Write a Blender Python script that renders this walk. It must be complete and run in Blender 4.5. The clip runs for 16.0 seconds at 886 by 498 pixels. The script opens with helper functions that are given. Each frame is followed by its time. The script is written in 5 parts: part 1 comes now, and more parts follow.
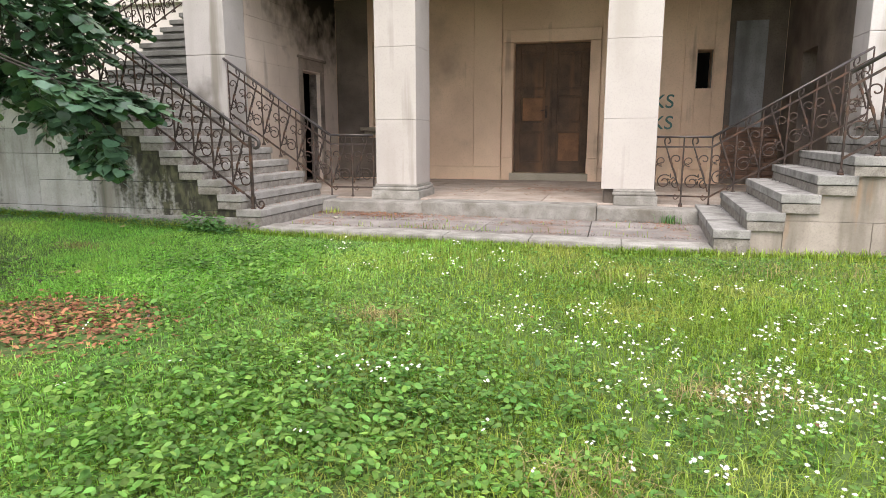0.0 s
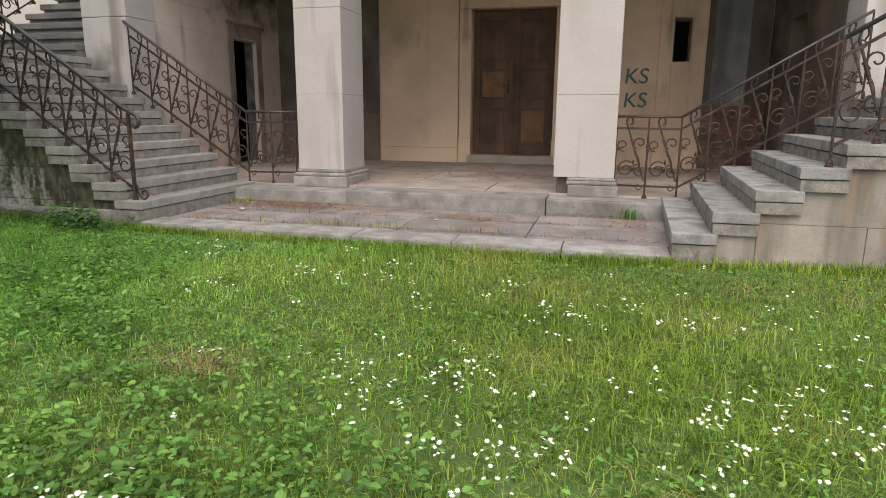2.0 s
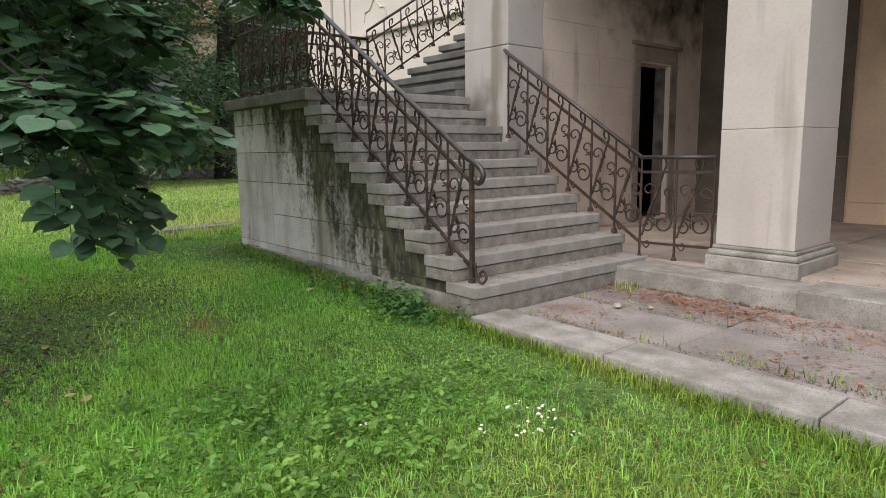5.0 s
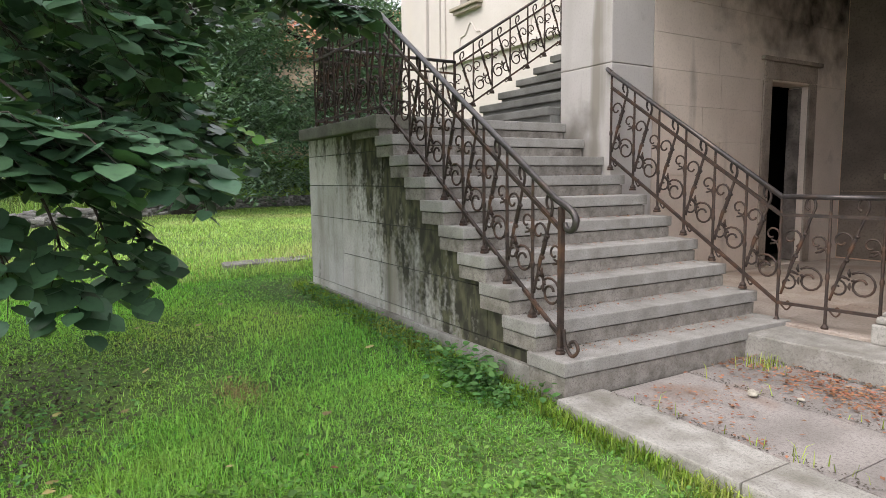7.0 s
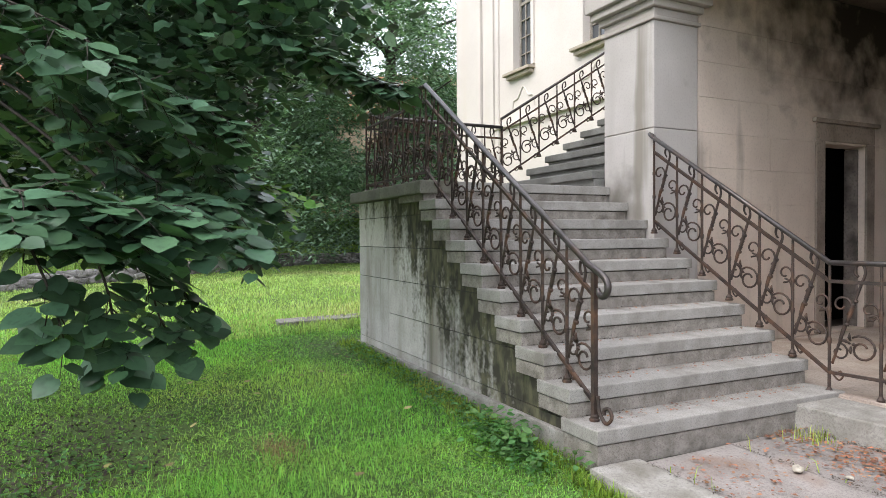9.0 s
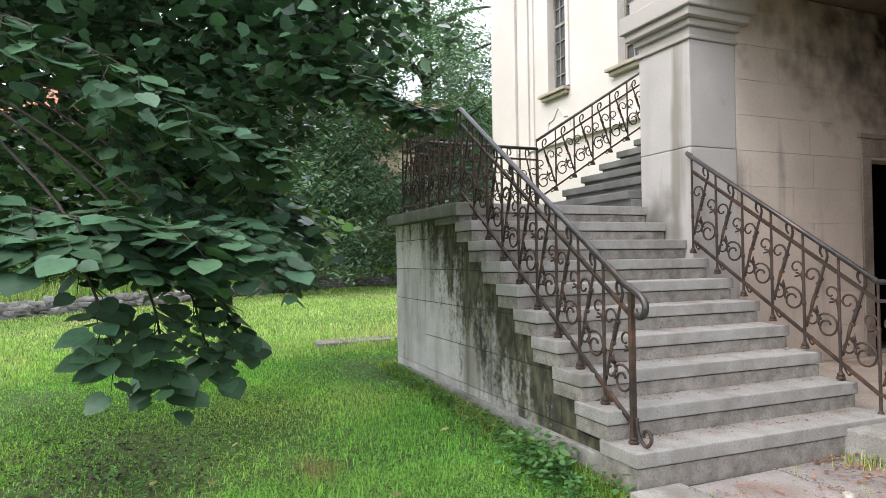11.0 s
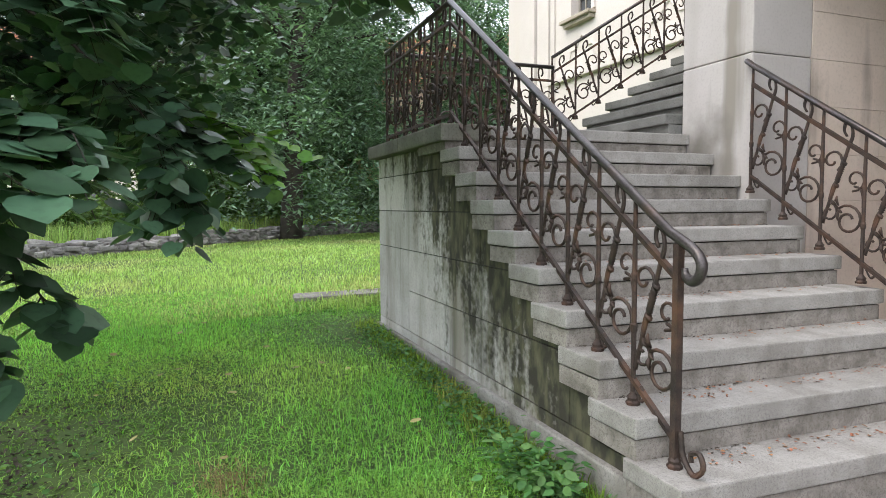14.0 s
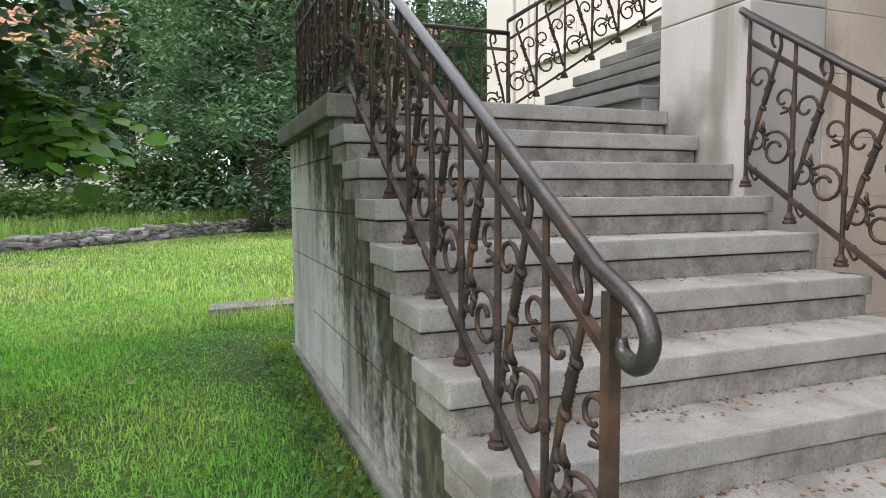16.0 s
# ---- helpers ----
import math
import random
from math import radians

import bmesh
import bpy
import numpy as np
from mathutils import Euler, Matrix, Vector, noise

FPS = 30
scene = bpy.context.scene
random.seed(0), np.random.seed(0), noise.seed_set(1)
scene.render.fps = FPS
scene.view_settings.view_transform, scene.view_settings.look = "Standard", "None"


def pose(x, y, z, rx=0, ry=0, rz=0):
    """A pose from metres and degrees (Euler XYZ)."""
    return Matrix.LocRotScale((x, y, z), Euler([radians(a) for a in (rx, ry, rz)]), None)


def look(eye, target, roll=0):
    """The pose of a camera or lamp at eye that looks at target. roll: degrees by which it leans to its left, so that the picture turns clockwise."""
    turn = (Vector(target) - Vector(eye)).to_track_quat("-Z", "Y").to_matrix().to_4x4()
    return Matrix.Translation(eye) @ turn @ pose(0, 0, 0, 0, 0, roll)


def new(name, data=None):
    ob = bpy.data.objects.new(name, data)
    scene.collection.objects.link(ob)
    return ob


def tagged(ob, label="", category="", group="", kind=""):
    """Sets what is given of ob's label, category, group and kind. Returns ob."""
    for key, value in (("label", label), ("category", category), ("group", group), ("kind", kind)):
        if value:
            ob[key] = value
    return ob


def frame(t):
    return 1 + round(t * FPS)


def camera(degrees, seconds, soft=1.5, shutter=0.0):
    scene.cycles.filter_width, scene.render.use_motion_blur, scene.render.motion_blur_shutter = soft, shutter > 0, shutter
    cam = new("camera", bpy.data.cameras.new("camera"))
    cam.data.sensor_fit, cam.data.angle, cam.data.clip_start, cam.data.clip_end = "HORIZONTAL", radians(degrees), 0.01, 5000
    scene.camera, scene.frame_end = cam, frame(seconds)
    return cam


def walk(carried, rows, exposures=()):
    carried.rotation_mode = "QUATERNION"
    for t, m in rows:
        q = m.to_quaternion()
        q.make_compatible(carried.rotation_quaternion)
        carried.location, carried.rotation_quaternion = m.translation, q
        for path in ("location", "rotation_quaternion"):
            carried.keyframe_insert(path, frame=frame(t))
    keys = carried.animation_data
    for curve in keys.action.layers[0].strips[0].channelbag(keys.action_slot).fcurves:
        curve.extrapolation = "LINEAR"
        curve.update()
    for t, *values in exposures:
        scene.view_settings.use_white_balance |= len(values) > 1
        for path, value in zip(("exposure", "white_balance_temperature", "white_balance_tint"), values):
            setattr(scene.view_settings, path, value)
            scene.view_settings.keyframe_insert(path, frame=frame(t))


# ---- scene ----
cam = camera(69.5, 16.0, soft=0.6)
PATH = [
    (0, (-0.257, 0.405, 1.369), (-0.763, 2.308, 1.016), 0.0),
    (0.5, (-0.084, 0.706, 1.401), (-0.526, 2.614, 0.994), 0.2),
    (1, (0.117, 1.062, 1.392), (-0.305, 2.972, 0.971), 0.2),
    (1.5, (0.202, 1.459, 1.375), (-0.223, 3.367, 0.952), 0.3),
    (2, (0.168, 1.784, 1.388), (-0.31, 3.679, 0.965), 0.4),
    (2.5, (0.116, 2.185, 1.329), (-0.51, 4.04, 0.924), 0.2),
    (3, (-0.139, 2.715, 1.226), (-0.993, 4.485, 0.851), 0.2),
    (3.5, (-0.364, 3.195, 1.279), (-1.466, 4.825, 0.921), 0.1),
    (4, (-0.65, 3.619, 1.418), (-1.931, 5.123, 1.104), -0.1),
    (4.5, (-0.935, 3.85, 1.456), (-2.343, 5.238, 1.153), -0.2),
    (4.7, (-1.004, 3.987, 1.437), (-2.458, 5.327, 1.134), -0.5),
    (6.8, (-1.647, 4.874, 1.507), (-3.332, 5.923, 1.263), -0.6),
    (7, (-1.709, 4.852, 1.514), (-3.407, 5.885, 1.295), -0.6),
    (7.5, (-1.696, 4.884, 1.512), (-3.43, 5.867, 1.35), -0.6),
    (8, (-1.588, 4.901, 1.535), (-3.348, 5.839, 1.382), -0.5),
    (8.5, (-1.543, 4.907, 1.564), (-3.322, 5.815, 1.471), -0.5),
    (9, (-1.55, 4.927, 1.564), (-3.345, 5.808, 1.524), -0.4),
    (9.5, (-1.535, 4.937, 1.574), (-3.345, 5.787, 1.545), -0.4),
    (10, (-1.525, 4.912, 1.568), (-3.348, 5.734, 1.558), -0.5),
    (12.3, (-1.502, 4.994, 1.527), (-3.366, 5.718, 1.556), -0.6),
    (12.5, (-1.557, 5.049, 1.503), (-3.422, 5.771, 1.507), -0.4),
    (13, (-1.883, 5.27, 1.475), (-3.748, 5.986, 1.391), -0.4),
    (13.5, (-2.188, 5.462, 1.476), (-4.051, 6.179, 1.356), -0.4),
    (14, (-2.576, 5.661, 1.494), (-4.439, 6.377, 1.36), -0.3),
    (14.5, (-2.89, 5.842, 1.508), (-4.755, 6.553, 1.372), -0.4),
    (15, (-3.108, 6.119, 1.498), (-4.971, 6.831, 1.346), -0.5),
    (15.5, (-3.328, 6.376, 1.543), (-5.187, 7.096, 1.382), -0.4),
    (16, (-3.449, 6.587, 1.543), (-5.305, 7.313, 1.376), -0.4),
]
EXPOSURES = [(0, 1.4, 6850, 13), (1.5, 0.96, 6900, 13), (2.8, 0.64, 6950, 13), (3.6, 0.64, 6950, 13), (4.5, 0.76, 6900, 13), (7, 1.25, 6750, 12), (9, 1.42, 6500, 11), (12.5, 1.46, 6500, 10), (14.5, 1.42, 6500, 10), (16, 1.38, 6500, 10)]
walk(cam, [(t, look(eye, target, roll)) for t, eye, target, roll in PATH], EXPOSURES)

# ---- world, sun, exposure ----
world = bpy.data.worlds.new("overcast_sky")
scene.world = world
world.use_nodes = True
wn, wl = world.node_tree.nodes, world.node_tree.links
sky = wn.new("ShaderNodeTexSky")
sky.sky_type, sky.sun_disc = "NISHITA", False
sky.sun_elevation, sky.sun_rotation = radians(50), radians(173)
cloud = wn.new("ShaderNodeMixRGB")
cloud.inputs[0].default_value = 0.75
cloud.inputs[2].default_value = (9.2, 9.6, 10.6, 1)
wl.new(sky.outputs[0], cloud.inputs[1])
wl.new(cloud.outputs[0], wn["Background"].inputs[0])
wn["Background"].inputs[1].default_value = 0.13
sun_data = bpy.data.lights.new("sun", "SUN")
sun_data.energy, sun_data.angle, sun_data.color = 1.3, radians(40), (1.0, 0.96, 0.9)
sun = new("sun", sun_data)
sun.matrix_world = look((2, -14, 19), (0, 2, 0))


# ---- materials ----
def material(name, colour, second=None, scale=4.0, rough=0.85, bump=0.25, fine=60.0, metal=0.0, stain=None, stain_scale=0.8, stain_at=0.55,
             spread=0.0, island=0.0, streaks=False, translucent=0.0, spec=0.3, algae=None, grit=0.7, dark_patch=None, drips=None, speck=0.0):
    """A surface with two scales of mottling, fine relief, optional stains (or vertical streaks), and variation from piece to piece."""
    m = bpy.data.materials.new(name)
    m.use_nodes = True
    n, l = m.node_tree.nodes, m.node_tree.links
    b = n["Principled BSDF"]
    b.inputs["Roughness"].default_value = rough
    b.inputs["Metallic"].default_value = metal
    b.inputs["Specular IOR Level"].default_value = spec
    co = n.new("ShaderNodeTexCoord")
    second = second or tuple(c * 0.72 for c in colour)

    def noise_tex(s, detail=5.0, stretch=None):
        t = n.new("ShaderNodeTexNoise")
        t.inputs["Scale"].default_value, t.inputs["Detail"].default_value = s, detail
        if stretch:
            mp = n.new("ShaderNodeMapping")
            mp.inputs["Scale"].default_value = stretch
            l.new(co.outputs["Object"], mp.inputs[0])
            l.new(mp.outputs[0], t.inputs["Vector"])
        else:
            l.new(co.outputs["Object"], t.inputs["Vector"])
        return t

    def ramp(src, lo, hi):
        r = n.new("ShaderNodeMapRange")
        r.inputs[1].default_value, r.inputs[2].default_value = lo, hi
        l.new(src, r.inputs[0])
        return r.outputs[0]

    def mix(f, a, c, mode="MIX"):
        x = n.new("ShaderNodeMixRGB")
        x.blend_type = mode
        for k, v in enumerate((f, a, c)):
            if hasattr(v, "is_linked"):
                l.new(v, x.inputs[k])
            else:
                x.inputs[k].default_value = v if k == 0 else (*v, 1)
        return x.outputs[0]

    big, small = noise_tex(scale), noise_tex(fine, 4.0)
    col = mix(ramp(big.outputs[0], 0.35, 0.65), colour, second)
    gr = n.new("ShaderNodeMath")
    gr.operation = "MULTIPLY"
    gr.inputs[1].default_value = grit
    l.new(ramp(small.outputs[0], 0.5, 0.78), gr.inputs[0])
    col = mix(gr.outputs[0], col, tuple(c * 0.5 for c in second))
    if stain:
        st = noise_tex(stain_scale, 6.0, (1.6, 1.6, 0.22) if streaks else None)
        col = mix(ramp(st.outputs[0], stain_at - 0.04, stain_at + 0.22), col, stain)
    if speck:
        sp = n.new("ShaderNodeMath")
        sp.operation = "MULTIPLY"
        sp.inputs[1].default_value = speck
        l.new(ramp(noise_tex(fine * 3.1, 2.0).outputs[0], 0.54, 0.66), sp.inputs[0])
        col = mix(sp.outputs[0], col, tuple(c * 0.4 for c in second))
    if drips:
        tint, often, at, soft_edge = drips
        wide = n.new("ShaderNodeMath")
        wide.operation = "MULTIPLY_ADD"
        wide.inputs[1].default_value = 0.7
        l.new(noise_tex(0.9, 3.0).outputs[0], wide.inputs[0])
        l.new(noise_tex(often, 4.0, (1.0, 1.0, 0.05)).outputs[0], wide.inputs[2])
        col = mix(ramp(wide.outputs[0], at + 0.35, at + 0.35 + soft_edge), col, tint)
    # Ellipsoid patch: splash dirt on PIER, darkening towards the ceiling on GREYWALL.
    if dark_patch:
        place, reach, tint = dark_patch
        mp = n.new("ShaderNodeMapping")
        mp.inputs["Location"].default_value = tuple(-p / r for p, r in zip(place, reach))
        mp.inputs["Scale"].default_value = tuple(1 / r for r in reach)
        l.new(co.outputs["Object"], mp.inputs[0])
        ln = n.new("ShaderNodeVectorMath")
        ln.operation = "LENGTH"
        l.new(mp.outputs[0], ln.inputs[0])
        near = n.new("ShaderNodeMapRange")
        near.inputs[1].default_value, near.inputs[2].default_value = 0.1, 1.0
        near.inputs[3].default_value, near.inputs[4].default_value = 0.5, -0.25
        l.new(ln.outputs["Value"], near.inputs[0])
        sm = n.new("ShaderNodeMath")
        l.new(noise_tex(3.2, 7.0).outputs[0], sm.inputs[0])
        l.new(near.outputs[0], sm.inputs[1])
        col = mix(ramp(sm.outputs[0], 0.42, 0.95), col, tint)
    if algae:
        dot = n.new("ShaderNodeVectorMath")
        dot.operation = "DOT_PRODUCT"
        dot.inputs[1].default_value = (-0.68, 0, -1)
        l.new(co.outputs["Object"], dot.inputs[0])
        depth = n.new("ShaderNodeMapRange")
        depth.inputs[1].default_value, depth.inputs[2].default_value = 2.75, 4.25
        depth.inputs[3].default_value, depth.inputs[4].default_value = 0.42, -0.2
        l.new(dot.outputs["Value"], depth.inputs[0])
        grow = noise_tex(5.0, 9.0, (1.4, 1.4, 0.3))
        add = n.new("ShaderNodeMath")
        l.new(grow.outputs[0], add.inputs[0])
        l.new(depth.outputs[0], add.inputs[1])
        mott = n.new("ShaderNodeMath")
        mott.operation = "MULTIPLY_ADD"
        mott.inputs[1].default_value = 0.45
        l.new(noise_tex(24.0, 6.0).outputs[0], mott.inputs[0])
        l.new(add.outputs[0], mott.inputs[2])
        crust = mix(ramp(noise_tex(13.0, 8.0, (1.0, 1.0, 0.45)).outputs[0], 0.42, 0.66), algae, tuple(c * k for c, k in zip(algae, (2.8, 2.9, 2.4))))
        col = mix(ramp(mott.outputs[0], 0.69, 0.92), col, crust)
    if spread or island:
        if island:
            src = n.new("ShaderNodeNewGeometry").outputs["Random Per Island"]
        else:
            src = n.new("ShaderNodeObjectInfo").outputs["Random"]
        h = n.new("ShaderNodeHueSaturation")
        v = n.new("ShaderNodeMapRange")
        v.inputs[3].default_value, v.inputs[4].default_value = 1 - (spread or island), 1 + (spread or island)
        l.new(src, v.inputs[0])
        l.new(v.outputs[0], h.inputs["Value"])
        l.new(col, h.inputs["Color"])
        if island:
            hu = n.new("ShaderNodeMapRange")
            mu = n.new("ShaderNodeMath")
            mu.operation = "FRACT"
            m7 = n.new("ShaderNodeMath")
            m7.operation = "MULTIPLY"
            m7.inputs[1].default_value = 7.31
            l.new(src, m7.inputs[0])
            l.new(m7.outputs[0], mu.inputs[0])
            l.new(mu.outputs[0], hu.inputs[0])
            hu.inputs[3].default_value, hu.inputs[4].default_value = 0.478, 0.515
            l.new(hu.outputs[0], h.inputs["Hue"])
        col = h.outputs[0]
    l.new(col, b.inputs["Base Color"])
    if bump:
        bp = n.new("ShaderNodeBump")
        bp.inputs["Strength"].default_value, bp.inputs["Distance"].default_value = bump, 0.01
        l.new(mix(0.5, big.outputs["Color"], small.outputs["Color"]), bp.inputs["Height"])
        l.new(bp.outputs[0], b.inputs["Normal"])
    if translucent:
        tr = n.new("ShaderNodeBsdfTranslucent")
        l.new(mix(1.0, col, (1.0, 1.25, 0.5), "MULTIPLY"), tr.inputs[0])
        ms = n.new("ShaderNodeMixShader")
        ms.inputs[0].default_value = translucent
        l.new(b.outputs[0], ms.inputs[1])
        l.new(tr.outputs[0], ms.inputs[2])
        l.new(ms.outputs[0], n["Material Output"].inputs[0])
    return m


STEP = material("weathered_granite_step", (0.345, 0.324, 0.297), (0.27, 0.252, 0.228), 7.0, 0.92, 0.9, 85, stain=(0.14, 0.122, 0.102), stain_scale=3.2, stain_at=0.58, spread=0.1, grit=0.55, speck=0.55)
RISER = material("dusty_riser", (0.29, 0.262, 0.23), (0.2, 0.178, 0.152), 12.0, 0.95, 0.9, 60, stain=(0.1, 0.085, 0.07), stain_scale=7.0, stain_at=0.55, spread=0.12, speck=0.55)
# Darker than STEP; treads and risers of the upper flight share it.
DARKSTEP = material("dark_grey_step", (0.2, 0.195, 0.18), (0.12, 0.117, 0.105), 3.0, 0.9, 0.4, 80, spread=0.1)
# Darker STEP for the right flight: shade in the colour, over real grime.
SHADESTEP = material("shaded_grimy_step", (0.31, 0.295, 0.275), (0.2, 0.19, 0.175), 6.0, 0.92, 0.8, 75, stain=(0.07, 0.062, 0.052), stain_scale=3.0, stain_at=0.57, spread=0.1, speck=0.5)
ASHLAR = material("streaked_rendered_block", (0.52, 0.496, 0.465), (0.4, 0.374, 0.336), 2.6, 0.9, 0.5, 55, stain=(0.24, 0.215, 0.165), stain_scale=2.4, stain_at=0.52, streaks=True, spread=0.14, algae=(0.042, 0.039, 0.027), grit=0.4, drips=((0.12, 0.11, 0.085), 6.0, 0.565, 0.26), speck=0.4)
JOINT = material("dark_joint", (0.06, 0.057, 0.048), (0.04, 0.038, 0.032), 4.0, 0.95, 0.3, 60)
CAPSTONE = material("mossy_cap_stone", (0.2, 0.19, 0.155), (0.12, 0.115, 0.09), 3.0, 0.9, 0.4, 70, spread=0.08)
PALE = material("pale_painted_render", (0.44, 0.4, 0.366), (0.4, 0.36, 0.328), 1.6, 0.85, 0.15, 50, stain=(0.33, 0.295, 0.255), stain_scale=1.2, stain_at=0.6, streaks=True, grit=0.2, drips=((0.28, 0.25, 0.215), 5.0, 0.64, 0.15))
PIER = material("pale_pier_render", (0.48, 0.446, 0.42), (0.425, 0.392, 0.364), 1.6, 0.85, 0.15, 50, stain=(0.36, 0.328, 0.292), stain_scale=1.2, stain_at=0.6, streaks=True, grit=0.2, dark_patch=((-6.6, 9.4, 1.8), (0.5, 0.5, 0.62), (0.16, 0.146, 0.126)), drips=((0.26, 0.235, 0.2), 4.0, 0.63, 0.16))
PORCH = material("ochre_plaster", (0.76, 0.56, 0.395), (0.64, 0.46, 0.32), 1.2, 0.9, 0.25, 40, stain=(0.34, 0.25, 0.18), stain_scale=0.9, stain_at=0.58, grit=0.25, drips=((0.24, 0.18, 0.135), 3.0, 0.66, 0.14))
GREYWALL = material("pinkish_stained_render", (0.65, 0.55, 0.47), (0.54, 0.45, 0.38), 1.3, 0.9, 0.3, 45, stain=(0.26, 0.22, 0.18), stain_scale=0.8, stain_at=0.62, streaks=True, grit=0.25, dark_patch=((-6.13, 12.9, 4.0), (1.0, 3.3, 1.7), (0.035, 0.029, 0.022)), drips=((0.2, 0.17, 0.14), 3.2, 0.63, 0.22))
# Dark mottled plaster; its colour also carries the porch's deep shade.
DARKRENDER = material("dark_mottled_render", (0.2, 0.16, 0.128), (0.11, 0.09, 0.074), 1.6, 0.92, 0.3, 40, stain=(0.075, 0.062, 0.052), stain_scale=1.3, stain_at=0.53)
RUSTWALL = material("rust_streaked_wall", (0.36, 0.31, 0.265), (0.25, 0.215, 0.18), 2.2, 0.9, 0.4, 45, stain=(0.12, 0.1, 0.075), stain_scale=2.6, stain_at=0.5, streaks=True, grit=0.3, drips=((0.3, 0.155, 0.06), 4.5, 0.555, 0.18), speck=0.2)
CREAM = material("cream_facade_paint", (0.56, 0.508, 0.462), (0.5, 0.452, 0.408), 0.8, 0.85, 0.1, 30, stain=(0.5, 0.435, 0.365), stain_scale=0.7, stain_at=0.6, streaks=True, grit=0.22)
TRIM = material("grey_stone_trim", (0.38, 0.33, 0.26), (0.3, 0.26, 0.2), 2.0, 0.85, 0.2, 60)
PAVE = material("cracked_paving", (0.28, 0.25, 0.23), (0.19, 0.168, 0.152), 3.0, 0.92, 0.5, 60, stain=(0.21, 0.125, 0.085), stain_scale=2.3, stain_at=0.585, spread=0.12, speck=0.5)
PORCHFLOOR = material("dusty_porch_paving", (0.42, 0.355, 0.305), (0.31, 0.255, 0.215), 2.5, 0.92, 0.4, 55, stain=(0.2, 0.13, 0.095), stain_scale=1.6, stain_at=0.58, spread=0.08, speck=0.4)
KERB = material("pale_kerb_stone", (0.33, 0.31, 0.28), (0.22, 0.205, 0.18), 6.0, 0.9, 0.6, 65, stain=(0.13, 0.115, 0.09), stain_scale=3.2, stain_at=0.56, spread=0.1, speck=0.5)
WOOD = material("weathered_brown_wood", (0.125, 0.076, 0.046), (0.066, 0.042, 0.028), 3.0, 0.7, 0.4, 50, stain=(0.2, 0.105, 0.052), stain_scale=2.4, stain_at=0.58, streaks=True)
RAWWOOD = material("bare_orange_wood", (0.27, 0.135, 0.065), (0.17, 0.09, 0.048), 5.0, 0.75, 0.3, 60)
IRON = material("rusted_iron", (0.07, 0.047, 0.037), (0.034, 0.027, 0.024), 14.0, 0.6, 0.5, 160, metal=0.3, stain=(0.135, 0.07, 0.042), stain_scale=6.0, stain_at=0.53)
HANDRAIL = material("worn_dark_handrail", (0.095, 0.083, 0.08), (0.06, 0.052, 0.05), 8.0, 0.34, 0.3, 120, metal=0.6, stain=(0.13, 0.085, 0.06), stain_scale=5.0, stain_at=0.58)
# Near-black: the unlit depth behind openings is put into the colour.
VOID = material("unlit_black", (0.006, 0.0055, 0.005), None, 2.0, 0.95, 0.1, spec=0.05)
SOIL = material("lawn_soil", (0.095, 0.15, 0.04), (0.065, 0.105, 0.03), 1.1, 0.95, 0.5, 30, stain=(0.085, 0.068, 0.045), stain_scale=0.8, stain_at=0.6)
GRASS = material("meadow_grass_blade", (0.255, 0.345, 0.055), (0.165, 0.26, 0.04), 0.9, 0.55, 0.0, 8, island=0.6, stain=(0.38, 0.38, 0.11), stain_scale=1.0, stain_at=0.54, translucent=0.42)
TURF = material("fresh_turf_blade", (0.31, 0.57, 0.13), (0.225, 0.47, 0.1), 0.9, 0.5, 0.0, 8, island=0.5, stain=(0.46, 0.56, 0.17), stain_scale=0.6, stain_at=0.54, translucent=0.48)
WEED = material("weed_leaf", (0.15, 0.29, 0.055), (0.09, 0.2, 0.04), 2.0, 0.5, 0.0, 30, island=0.5, translucent=0.3)
NETTLE = material("nettle_leaf", (0.12, 0.26, 0.075), (0.075, 0.18, 0.052), 3.0, 0.55, 0.0, 30, island=0.4, translucent=0.3)
PETAL = material("white_petal", (0.84, 0.83, 0.76), (0.76, 0.76, 0.68), 20, 0.6, 0.0, 80, translucent=0.2)
DRYLEAF = material("dry_leaf", (0.33, 0.15, 0.072), (0.19, 0.09, 0.048), 6, 0.8, 0.0, 40, island=0.45)
LINDEN = material("linden_leaf", (0.07, 0.138, 0.075), (0.04, 0.088, 0.047), 3.0, 0.34, 0.0, 40, island=0.5, translucent=0.1, spec=0.55)
# Brighter copy of LINDEN: sunlight on one bough is put into the colour.
LITLEAF = material("sunlit_linden_leaf", (0.16, 0.31, 0.06), (0.1, 0.22, 0.045), 3.0, 0.45, 0.0, 40, island=0.5, translucent=0.45)
ASH = material("ash_leaf", (0.175, 0.265, 0.175), (0.095, 0.165, 0.11), 0.5, 0.45, 0.0, 10, island=0.55, translucent=0.28, spec=0.45)
DARKLEAF = material("shaded_leaf", (0.1, 0.175, 0.085), (0.062, 0.115, 0.058), 0.5, 0.5, 0.0, 10, island=0.45, translucent=0.3)
HEDGE = material("hedge_leaf", (0.16, 0.25, 0.08), (0.1, 0.175, 0.055), 0.7, 0.6, 0.0, 12, island=0.4, translucent=0.35)
MEADOW = material("dry_meadow_blade", (0.38, 0.51, 0.18), (0.29, 0.42, 0.13), 0.6, 0.6, 0.0, 8, island=0.5, stain=(0.55, 0.53, 0.27), stain_scale=0.4, stain_at=0.52, translucent=0.42)
BARK = material("tree_bark", (0.06, 0.05, 0.042), (0.035, 0.03, 0.026), 6.0, 0.95, 0.8, 40)
RUBBLE = material("grey_rubble", (0.3, 0.285, 0.265), (0.17, 0.162, 0.15), 4.0, 0.95, 0.4, 40, spread=0.25)
